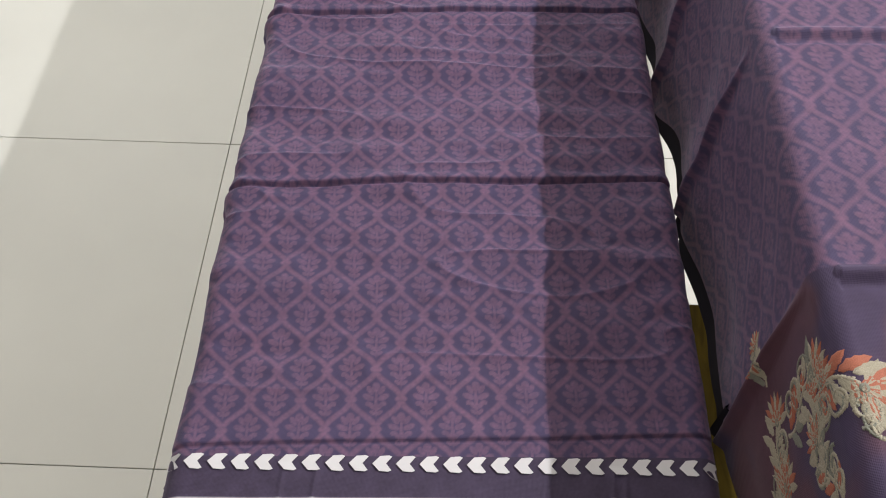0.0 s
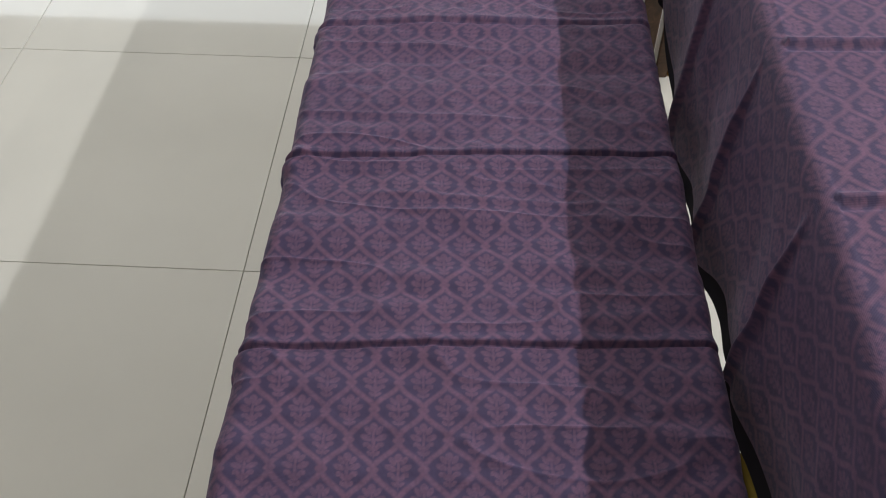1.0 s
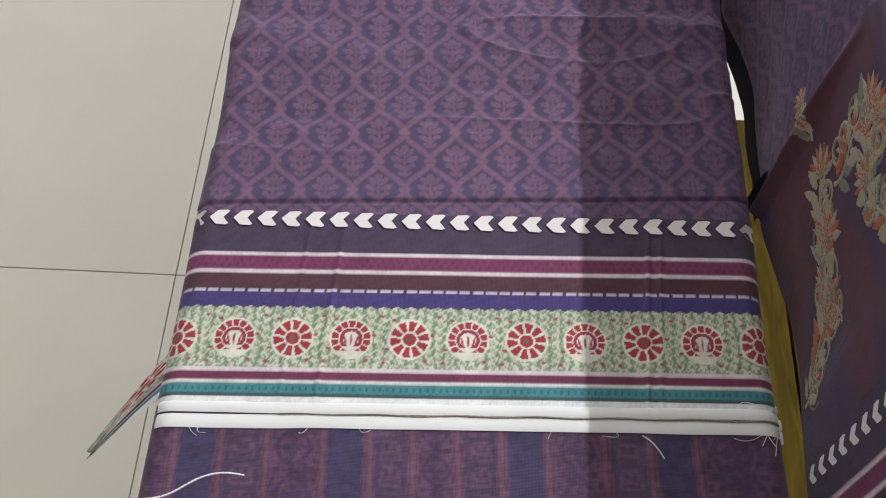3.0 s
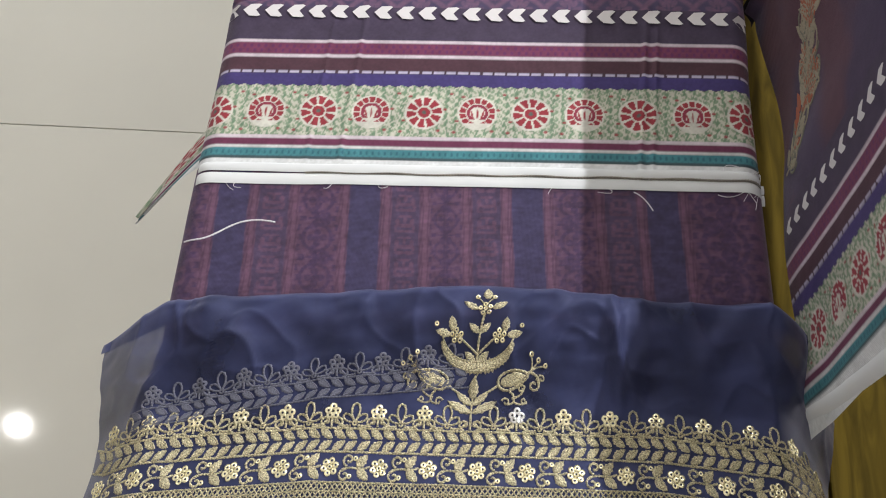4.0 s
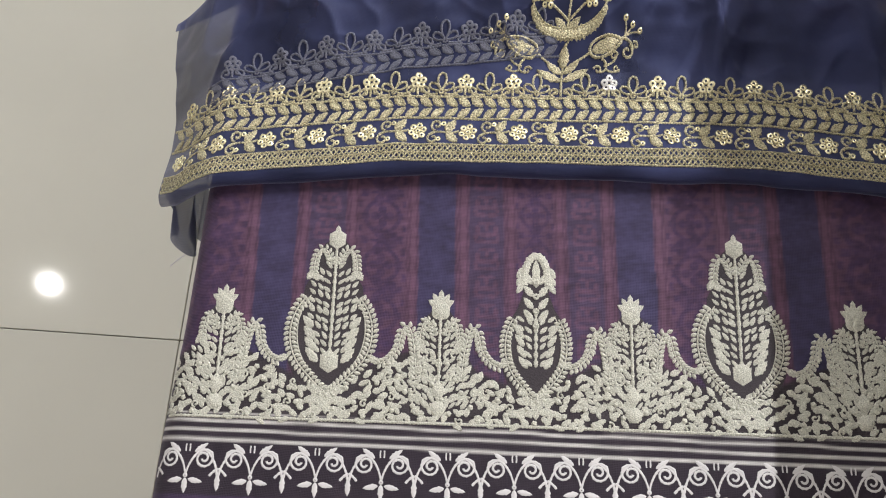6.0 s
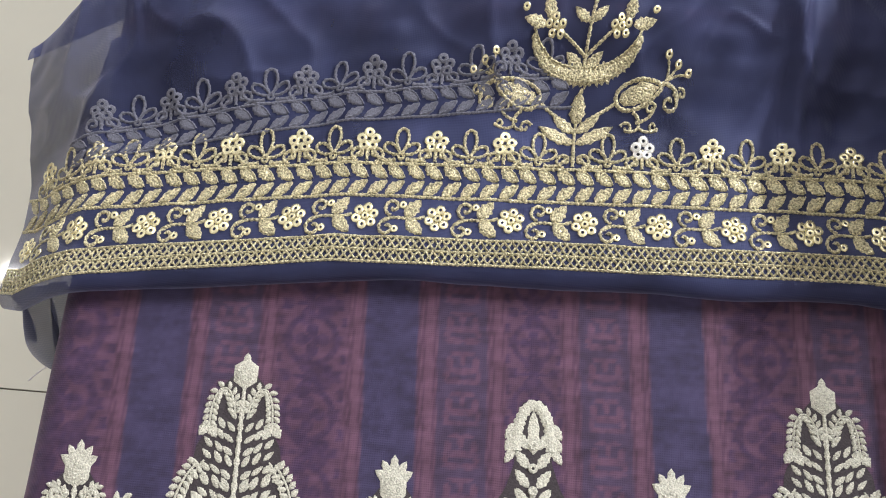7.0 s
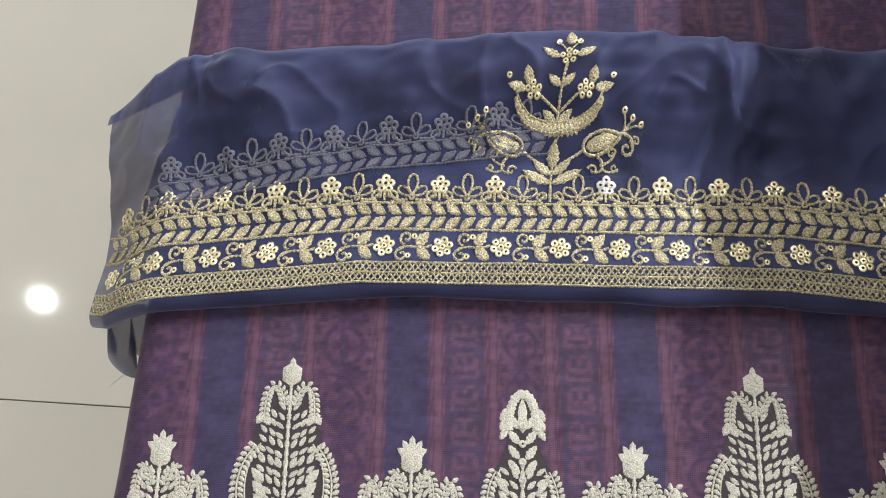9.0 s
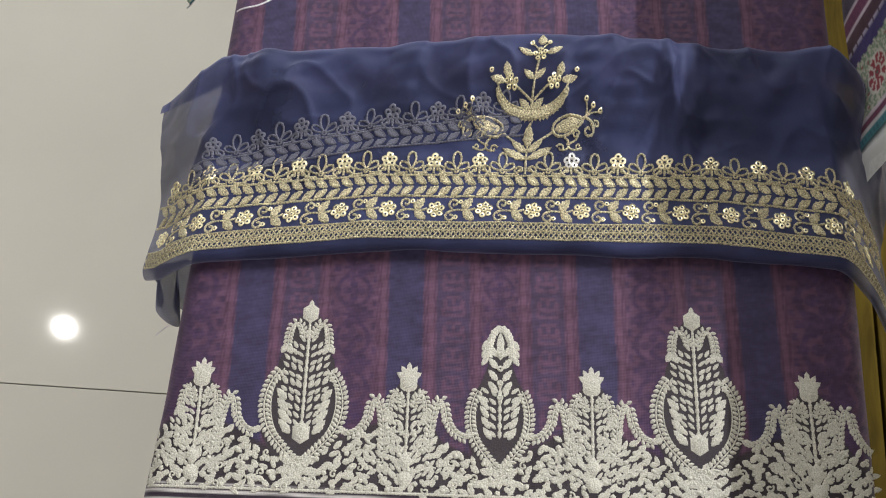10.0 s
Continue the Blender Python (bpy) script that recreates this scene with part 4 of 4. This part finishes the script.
def gold_border(place, x0, x1, parent, thread_mat, sequin_mat, silver, tag="", low=True):
    """The border, repeat by repeat, from its foot trellis to the row of flowers."""
    r = random.Random(7)
    xs = lambda n=160: np.linspace(x0, x1, n)
    line = lambda st, v, w, h: st.ribbon(np.stack([xs(), np.full(160, v)], -1), w, h)
    if low:
        for v in (0.0006, 0.0070, 0.0138):
            st = Stitch(place)
            line(st, v, 0.0015, 0.0015)
            st.make("trellis_cord", thread_mat, parent, tag)
        n = int((x1 - x0) / 0.0042)
        for k, (a, b) in enumerate(((0.0012, 0.0066), (0.0076, 0.0132))):
            for ph in (0, 1):
                st = Stitch(place)
                z = np.stack([np.linspace(x0, x1, n), np.where((np.arange(n) + ph) % 2 == 0, a, b)], -1)
                st.ribbon(z, 0.0012, 0.0014)
                st.make("trellis_zigzag", thread_mat, parent, tag)
    for v in (0.0375, 0.0565):
        st = Stitch(place)
        line(st, v, 0.0019, 0.0013)
        st.make("cord", thread_mat, parent, tag)
    # chevron leaves
    k = 0
    x = x0 + 0.004
    while x < x1 - 0.008:
        st = Stitch(place)
        j = r.uniform(-0.0004, 0.0004)
        for s in (1, -1):
            st.leaf(x + j, 0.047 + s * 0.0084, -s * 0.70, 0.0122, 0.0066, 0.0020)
            st.ribbon(curve((x + j, 0.047 + s * 0.0086), (x + j + 0.0078, 0.047 + s * 0.0080), (x + j + 0.0098, 0.047 + s * 0.0008), n=6), 0.0013, 0.0021)
        st.make("chevron", thread_mat, parent, tag)
        x += 0.0107
    # vine: sequin flowers by turns with curls and leaves
    if low:
        p = 0.0408
        for k in range(-8, 11):
            x = 0.4735 + p * k
            if x0 + 0.006 < x < x1 - 0.006:
                st = Stitch(place)
                for i in range(6):
                    a = i * math.pi / 3 + 0.3
                    st.sequin(x + 0.0050 * math.cos(a), 0.0256 + 0.0050 * math.sin(a), 0.0029, 0.0014, r.uniform(-0.5, 0.5))
                st.sequin(x, 0.0256, 0.0025, 0.0019, 0.3)
                st.make("sequin_flower", sequin_mat, parent, "pale gold sequins")
            x += p * 0.5
            if x0 + 0.012 < x < x1 - 0.014:
                st = Stitch(place)
                st.ribbon(curve((x - 0.010, 0.0225), (x - 0.004, 0.0285), (x + 0.004, 0.022), (x + 0.013, 0.0265), n=16), 0.0018, 0.0013)
                st.spiral(x - 0.005, 0.0312, 0.0052, -1.7, -1.15, 0.0019, 0.0014)
                st.spiral(x - 0.0075, 0.0192, 0.0052, 1.6, 1.15, 0.0019, 0.0014)
                st.leaf(x + 0.002, 0.0262, 0.85, 0.0125, 0.0078, 0.0024)
                st.leaf(x + 0.003, 0.0240, -0.70, 0.0125, 0.0078, 0.0024)
                st.make("vine_sprig", thread_mat, parent, tag)
                st = Stitch(place)
                st.sequin(x + 0.0003, 0.0325, 0.0023, 0.0014)
                st.make("sequin", sequin_mat, parent, "pale gold sequin")
                st = Stitch(place)
                st.sequin(x - 0.0030, 0.0185, 0.0023, 0.0014)
                st.make("sequin", sequin_mat, parent, "pale gold sequins")
    # the top row: three-loop flowers by turns with three sequins on a curled stem
    for k in range(-3, 17):
        x = FX0 + PITCH * k
        if x0 + 0.008 < x < x1 - 0.008:
            st = Stitch(place)
            for s in (1, -1):
                st.spiral(x + s * 0.0050, 0.0622, 0.0050, -1.57, s * 1.15, 0.0020, 0.0014)
                st.ribbon(curve((x, 0.0580), (x + s * 0.0006, 0.064), (x, 0.070), n=8), 0.0017, 0.0013)
            st.make("curled_stem", thread_mat, parent, tag)
            if k != 7:
                st = Stitch(place)
                for a in (1.57, 0.15, 3.0, -0.9, -2.24):
                    st.sequin(x + 0.0040 * math.cos(a), 0.0708 + 0.0044 * math.sin(a), 0.0033, 0.0016, r.uniform(-0.4, 0.4))
                st.make("sequin_bud", silver if k == 8 else sequin_mat, parent, "sequins")
        x += PITCH / 2
        if x0 + 0.010 < x < x1 - 0.010:
            st = Stitch(place)
            teardrop(st, x, 0.0625, 1.57, 0.0160, 0.0076, 0.0019, 0.0015)
            teardrop(st, x + 0.0006, 0.0622, 0.55, 0.0110, 0.0062, 0.0018, 0.0015)
            teardrop(st, x - 0.0006, 0.0622, 2.59, 0.0110, 0.0062, 0.0018, 0.0015)
            st.sequin(x, 0.0606, 0.0024, 0.0013)
            for s in (1, -1):
                st.ribbon(curve((x + s * 0.003, 0.0590), (x + s * 0.010, 0.0570), (x + s * 0.0142, 0.0600), (x + s * 0.0155, 0.0635), n=10), 0.0024, 0.0014)
            st.make("loop_flower", thread_mat, parent, tag)


gold_border(on_shawl, SX0 + 0.002, SX1 - 0.012, shawl, GOLD, SEQUIN, SILVER_SEQUIN, "gold thread")


def ghost(u, v):
    """The same border for the layer beneath, lying askew but laid on top of the cloth."""
    x, y, z = on_shawl(u, 0.040 + 0.82 * v + 0.098 * (u - 0.30))
    return x, y, z + 0.0001


gold_border(ghost, 0.250, 0.545, shawl, DULL, DULL, DULL, "dimmed gold thread on top, as if under the sheer cloth", low=False)

# the flowering tree above the border
T = 0.000147


def tree_place(u, v):
    v = np.where(v > 486, 486 + 0.84 * (v - 486), v)
    return on_shawl(0.5475 + u * T, 0.0695 + v * T)


def tree_part(name, build, mat=GOLD, label="gold thread"):
    st = Stitch(tree_place, unit=T)
    build(st)
    st.make(name, mat, shawl, label)


def tree_leaves(st):
    for s in (1, -1):
        st.leaf(s * 4, 22, 1.57 - s * 1.12, 155, 50, 0.0024)
        st.leaf(s * 4, 72, 1.57 - s * 0.92, 110, 44, 0.0022)
        st.leaf(12 + s * 8, 300, 1.57 - s * 0.85, 82, 40, 0.0020)
        st.leaf(24 + s * 4, 448, 1.57 - s * 0.85, 78, 38, 0.0020)
        st.leaf(52 + s * 42, 588, 1.57 - s * 1.05, 96, 42, 0.0020)
        st.leaf(20 + s * 165, 432, 1.57 - s * 1.35, 88, 42, 0.0020)
        st.leaf(20 + s * 148, 450, 1.57 - s * 0.15, 86, 46, 0.0020)
    st.leaf(2, 106, 1.52, 118, 58, 0.0026)
    st.leaf(64, 655, 1.6, 76, 52, 0.0022)


def tree_stems(st):
    st.ribbon(curve((-4, -20), (0, 120), (14, 230), n=12), 12, 0.0012)
    st.ribbon(curve((14, 300), (20, 450), (48, 560), n=16), 13, 0.0013)
    for s in (1, -1):
        st.ribbon(curve((16, 340), (16 + s * 40, 372), (16 + s * 110, 430), n=10), 12, 0.0012)
        st.ribbon(curve((s * 60, 128), (s * 110, 150), (s * 145, 176), n=8), 14, 0.0012)
        for k in (0, 1, 2):
            st.ribbon(curve((s * 330, 252), (s * (345 + 15 * k), 290), (s * (330 + 40 * k), 326 - 24 * k), n=8), 9, 0.0011)
        st.ribbon(curve((52, 600), (52 + s * 15, 640), (54 + s * 46, 664), n=8), 8, 0.0011)


def tree_curls(st):
    for s in (1, -1):
        st.ribbon(curve((s * 215, 145), (s * 262, 120), (s * 250, 60), (s * 190, 78), n=16), 12, 0.0013)
        st.spiral(s * 196, 86, 26, 1.57 + s * 1.3, -s * 1.0, 11, 0.0013)
        st.ribbon(curve((s * 228, 108), (s * 290, 118), (s * 300, 168), n=10), 11, 0.0012)
        st.spiral(s * 282, 158, 22, 0.4 if s == 1 else 2.74, s * 1.1, 10, 0.0012)
        st.ribbon(curve((s * 236, 92), (s * 280, 60), (s * 318, 96), n=10), 11, 0.0012)
        st.spiral(s * 300, 100, 20, -0.4 if s == 1 else 3.54, -s * 1.1, 10, 0.0012)
        st.spiral(s * 352, 182, 36, 1.2 if s == 1 else 1.94, -s * 1.2, 13, 0.0014)
        st.spiral(s * 396, 218, 20, 2.4 if s == 1 else 0.74, -s * 1.0, 10, 0.0012)


def tree_paisley(s):
    def build(st):
        t = np.linspace(0, 2 * np.pi, 30, endpoint=False)
        a, b = 88 * np.cos(t), 46 * np.sin(t) * (1 - 0.35 * np.cos(t))
        c, d = math.cos(0.30), math.sin(0.30)
        pts = np.stack([s * (232 + a * c - b * d), 208 + a * d + b * c], -1)
        st.ribbon(pts, 15, 0.0018, closed=True)
        st.leaf(s * 160, 186, 0.28 if s == 1 else math.pi - 0.28, 150, 74, 0.0026)
        st.ribbon(curve((s * 300, 238), (s * 350, 262), (s * 386, 222), (s * 380, 186), n=14), 16, 0.0016)
    return build


def tree_crescent(st):
    t = np.linspace(-1, 1, 34)
    pts = np.stack([16 + 205 * np.sin(t * 1.35) / math.sin(1.35), 440 - 168 * np.cos(t * 1.30)], -1)
    st.ribbon(pts, 62 * np.cos(t * 1.45) ** 0.8 + 6, 0.0022)
    st.ribbon(pts + [0, 26], 10, 0.0026)
    st.ribbon(pts - [0, 24], 10, 0.0026)


def tree_sequins(st):
    r = random.Random(3)
    def ring(u, v, n, rad, a0=0.4):
        for i in range(n):
            st.sequin(u + rad * math.cos(a0 + i * 2 * math.pi / n), v + rad * math.sin(a0 + i * 2 * math.pi / n), 15, 0.0022, r.uniform(-0.5, 0.5))
    ring(52, 588, 5, 30)
    st.sequin(52, 588, 14, 0.0028)
    for s in (1, -1):
        ring(16 + s * 124, 428, 5, 28)
        st.sequin(16 + s * 124, 428, 14, 0.0028)
        st.sequin(54 + s * 50, 668, 15, 0.0022)
        st.sequin(20 + s * 246, 486, 15, 0.0022)
        for k in (0, 1, 2):
            st.sequin(s * (330 + 42 * k), 336 - 26 * k, 15, 0.0022)


class OneByOne:
    """Passes each stroke on as a part of its own."""

    def __init__(self, name, mat, label):
        self.name, self.mat, self.label = name, mat, label

    def _one(self, kind, a, k):
        st = Stitch(tree_place, unit=T)
        {"leaf": st.leaf, "ribbon": st.ribbon, "spiral": st.spiral, "sequin": st.sequin}[kind](*a, **k)
        st.make(self.name, self.mat, shawl, self.label)

    def leaf(self, *a, **k):
        self._one("leaf", a, k)

    def ribbon(self, *a, **k):
        self._one("ribbon", a, k)

    def spiral(self, *a, **k):
        self._one("spiral", a, k)

    def sequin(self, *a, **k):
        self._one("sequin", a, k)


tree_leaves(OneByOne("tree_leaf", GOLD, "gold thread"))
tree_stems(OneByOne("tree_stem", GOLD, "gold thread"))
tree_curls(OneByOne("tree_curl", GOLD, "gold thread"))
tree_part("paisley", tree_paisley(1))
tree_part("paisley", tree_paisley(-1))
tree_part("crescent", tree_crescent)
tree_sequins(OneByOne("sequin", SEQUIN, "pale gold sequin"))

# ---------- table two ----------
H2, X2 = 0.953, 0.845
table("display_table", "tall wooden display table under a hanging printed cloth", 0.905, 1.55, -0.85, 2.45, H2 - 0.016, DARK_WOOD)
platform = tagged(new("wooden_platform"), "low olive-brown wooden platform on the tiles", "platform")
for k in range(6):
    part("board", box(0.131, 1.95, 0.05, (1.026 + 0.1345 * k, 0.20, 0.025), 0.004), OLIVE_WOOD, platform)
FLAT, DROP = 0.50, 0.30
FOLDS = (0.30, 0.618, 0.922, 1.172, 1.43, 1.72, 2.02, 2.4)


def drape_point(D, Y):
    """Second table's cloth: D runs from the top's middle to the edge at FLAT, then down."""
    fold = np.zeros_like(D)
    for c in FOLDS[1:-1]:
        fold += np.exp(-((Y - c) / 0.006) ** 2)
    drop = np.clip(D - FLAT, 0, None)
    length = np.interp(Y, [0.12, 0.30, 0.42, 0.60, 0.65, 0.80, 0.90, 0.94, 1.05, 1.16, 1.20, 1.30, 1.42, 1.46, 1.56, 1.75, 1.95, 2.4], [0.255, 0.275, 0.290, 0.295, 0.285, 0.315, 0.325, 0.298, 0.320, 0.365, 0.352, 0.375, 0.390, 0.375, 0.370, 0.280, 0.210, 0.190])
    length = length + 0.006 * value_noise(Y, D * 0, 14, 70)
    drop = drop / DROP * length
    r = 0.020
    ang = np.clip(drop / r, 0, np.pi / 2)
    down = np.clip(drop - r * np.pi / 2, 0, None)
    X = X2 + r + (FLAT - np.minimum(D, FLAT)) - r * np.sin(ang)
    Z = H2 - r * (1 - np.cos(ang)) - down
    X = X - 0.008 * down / 0.3 * np.cos(np.interp(Y, FOLDS, range(-1, 7)) * 2 * np.pi) - 0.012 * fold * np.clip(down / 0.1, 0, 1) + 0.003 * value_noise(Y, down, 18, 72) * np.clip(down / 0.2, 0, 1)
    crease = sum(np.exp(-((Y - c + 0.012) / 0.005) ** 2) for c in FOLDS[1:-1])
    Z = Z + (0.006 * fold - 0.003 * crease + 0.0025 * value_noise(X, Y, 11, 71)) * (drop <= 0)
    X = X - (0.006 * smoothstep(0.65, 0.95, Y)) * np.clip(down / 0.3, 0, 1)
    return X, Y + 0.04 * (X - X2) * (drop <= 0) - 0.035 * np.clip(down / 0.27, 0, 1) * (1 - smoothstep(0.5, 0.9, Y)), Z


def drape_design(D, Y):
    d = 0.30 - (D - FLAT)
    c = damask(d, Y)
    b = band_design(d, Y + 0.197)
    m = value_noise(d, Y, 13, 61) + 0.5 * value_noise(d, Y, 30, 62)
    plum = lerp(col(0.055, 0.038, 0.080), col(0.095, 0.042, 0.060), smoothstep(-0.3, 0.5, m))
    c = np.where((Y < 0.625)[..., None], plum, c)
    return np.where((Y < 0.395)[..., None], np.where((Y < 0.352)[..., None], b, plum), c)


suit = tagged(new("hanging_suit_cloth"), "dark purple printed cloth hanging over the second table", "fabric")
D_, Y_ = np.meshgrid(np.arange(0, FLAT + DROP, 0.0022), np.arange(0.127, 1.3, 0.0022))
part("cloth", grid_mesh("cloth", *drape_point(D_, Y_), COTTON, drape_design(D_, Y_)), None, suit)
D_, Y_ = np.meshgrid(np.arange(0, FLAT + DROP, 0.004), np.arange(1.298, 2.4, 0.004))
part("cloth", grid_mesh("cloth", *drape_point(D_, Y_), COTTON, drape_design(D_, Y_)), None, suit)
# near-black sheet lower behind the printed cloth: the underside's shade put into colour
UNDERSIDE_SHADE = material("underside_shade", (0.018, 0.015, 0.023), 0.95, spec=0.1)[0]
S_, Y_ = np.meshgrid(np.linspace(0, 1, 24), np.arange(0.60, 2.4, 0.006))
low = 0.014 + 0.022 * np.abs(np.sin(np.interp(Y_, FOLDS, range(-1, 7)) * np.pi)) + 0.010 * value_noise(Y_, Y_ * 0, 6, 75)
lx, ly, lz = drape_point(FLAT + DROP * np.ones_like(S_), Y_)
part("shade_sheet", grid_mesh("shade_sheet", lx + 0.010 - 0.004 * S_, Y_, lz + 0.03 - (0.042 + low) * S_, UNDERSIDE_SHADE), None, suit, "near-black sheet for the shaded underside")
# white selvage at the near end
S_, Y_ = np.meshgrid(np.linspace(0.02, FLAT + DROP, 160), np.linspace(0.112, 0.130, 8))
sx, sy, sz = drape_point(S_, np.maximum(Y_, 0.127))
part("selvage", grid_mesh("selvage", sx - 0.002 * np.sin((Y_ - 0.112) / 0.018 * np.pi), Y_, sz, WHITE_CLOTH), None, suit, "raw white selvage")
on_drape = lambda u, v: drape_point(u, v)
OUT = (-0.7, 0, 0.7)
for k in range(0, 24):
    st = Stitch(on_drape, OUT)
    D0 = 0.26 + 0.0225 * k
    w, h = 0.0165, 0.0165
    for s in (1, -1):
        st.poly([(D0 + 0.5 * w, 0.331), (D0 - 0.12 * w, 0.331), (D0 - 0.5 * w, 0.331 + s * 0.42 * h), (D0 - 0.3 * w, 0.331 + s * 0.5 * h), (D0 + 0.12 * w, 0.331 + s * 0.46 * h)], 0.0006)
    st.make("arrow", INK, suit)

# embroidered flower sprays on the plum ground
ORANGE = thread_material("orange_thread", (0.38, 0.115, 0.065), 0.7, 0.0)
BEIGE = thread_material("beige_thread", (0.36, 0.32, 0.24), 0.7, 0.0)
GREY_T = thread_material("grey_green_thread", (0.20, 0.20, 0.16), 0.7, 0.0)
MATS = {"o": ORANGE, "b": BEIGE, "g": GREY_T}


def spray(d0, v0, ang, size, seed):
    """A curved stem with a feathered flower, curls and leaves, each a part."""
    r = random.Random(seed)
    c, s = math.cos(ang), math.sin(ang)
    q = lambda a, b: (d0 + size * (a * c - b * s), v0 + size * (a * s + b * c))

    def emit(name, key, kind, *a, **k):
        st = Stitch(on_drape, OUT)
        {"leaf": st.leaf, "ribbon": st.ribbon, "spiral": st.spiral, "sequin": st.sequin}[kind](*a, **k)
        st.make(name, MATS[key], suit, {"o": "orange thread", "b": "beige thread", "g": "grey-green thread"}[key])

    emit("spray_stem", "b", "ribbon", curve(q(0, 0), q(0.3, 0.25), q(0.6, -0.2), q(1.0, 0.05), n=18), 0.004, 0.0010)
    for k in range(7):
        a = 0.1 + 0.13 * k
        for sg in (1, -1):
            u, v = q(a, 0.05 * math.sin(6 * a) + sg * 0.03)
            emit("spray_leaf", r.choice("obbg"), "leaf", u, v, ang + sg * r.uniform(0.5, 1.1), size * r.uniform(0.22, 0.36), size * 0.12, 0.0014)
    u, v = q(1.0, 0.05)
    for k in range(9):
        emit("petal", "o" if k % 2 else "b", "leaf", u, v, ang + (k - 4) * 0.34, size * 0.34, size * 0.10, 0.0015)
    emit("flower_eye", "g", "sequin", u, v, size * 0.055, 0.0016)
    for k in range(3):
        u, v = q(0.25 + 0.25 * k, r.choice((-0.16, 0.17)))
        emit("spray_curl", "b", "spiral", u, v, size * 0.17, r.uniform(0, 6), r.choice((-1.2, 1.2)), 0.0036, 0.0012)
        emit("spray_curl", "g", "spiral", u, v, size * 0.22, r.uniform(0, 6), r.choice((-0.8, 0.8)), 0.0030, 0.0011)


# the sprays run round large six-sided panels
for k, (d, v, a, z) in enumerate(((0.785, 0.400, 2.45, 0.085), (0.735, 0.435, 2.2, 0.095), (0.690, 0.490, 1.95, 0.080), (0.640, 0.540, 3.0, 0.085), (0.585, 0.545, 3.5, 0.09),
                                  (0.510, 0.520, 4.0, 0.085), (0.450, 0.470, 4.2, 0.09), (0.410, 0.560, 2.6, 0.09), (0.660, 0.600, 1.2, 0.05), (0.30, 0.52, 2.5, 0.10), (0.20, 0.48, 3.3, 0.10), (0.60, 0.480, 2.3, 0.075), (0.56, 0.430, 1.2, 0.075), (0.68, 0.430, 1.0, 0.06))):
    spray(d, v, a, z, 90 + k)

# carved wooden post beyond the tables
chair = tagged(new("carved_wooden_post"), "golden brown wooden post with pale carved leaves", "furniture leg")
chair.location = (1.075, 2.40, 0)
part("post", box(0.10, 0.05, 0.75, (0.01, 0, 0.375), 0.006), GOLD_WOOD, chair)
part("edge_strip", box(0.035, 0.06, 0.75, (-0.06, 0, 0.375), 0.004), DARK_WOOD, chair)
st = Stitch(lambda u, v: (u, np.full_like(u, -0.0255), v), (0, -1, 0))
for k in range(9):
    z = 0.05 + 0.07 * k
    st.ribbon(curve((0.045, z), (0.03, z + 0.01), (0.02, z + 0.05), n=8), 0.005, 0.001)
    st.leaf(0.04, z + 0.02, 2.5, 0.035, 0.010, 0.001)
st.make("carving", CARVE, chair, "pale carved leaf scroll")

# ---------- floor tiles ----------
P = 0.8
tile_me = bpy.data.meshes.new("tile")
bm = box(P - 0.0018, P - 0.0018, 0.008, (0, 0, -0.004), 0.0008, 1)
bm.to_mesh(tile_me)
bm.free()
tile_me.materials.append(TILE)
for i in range(-5, 6):
    for j in range(-4, 7):
        ob = new("tile", tile_me)
        ob.parent = floor
        ob.location = ((i + 0.5) * P + 0.004, (j + 0.5) * P + 0.008, 0)
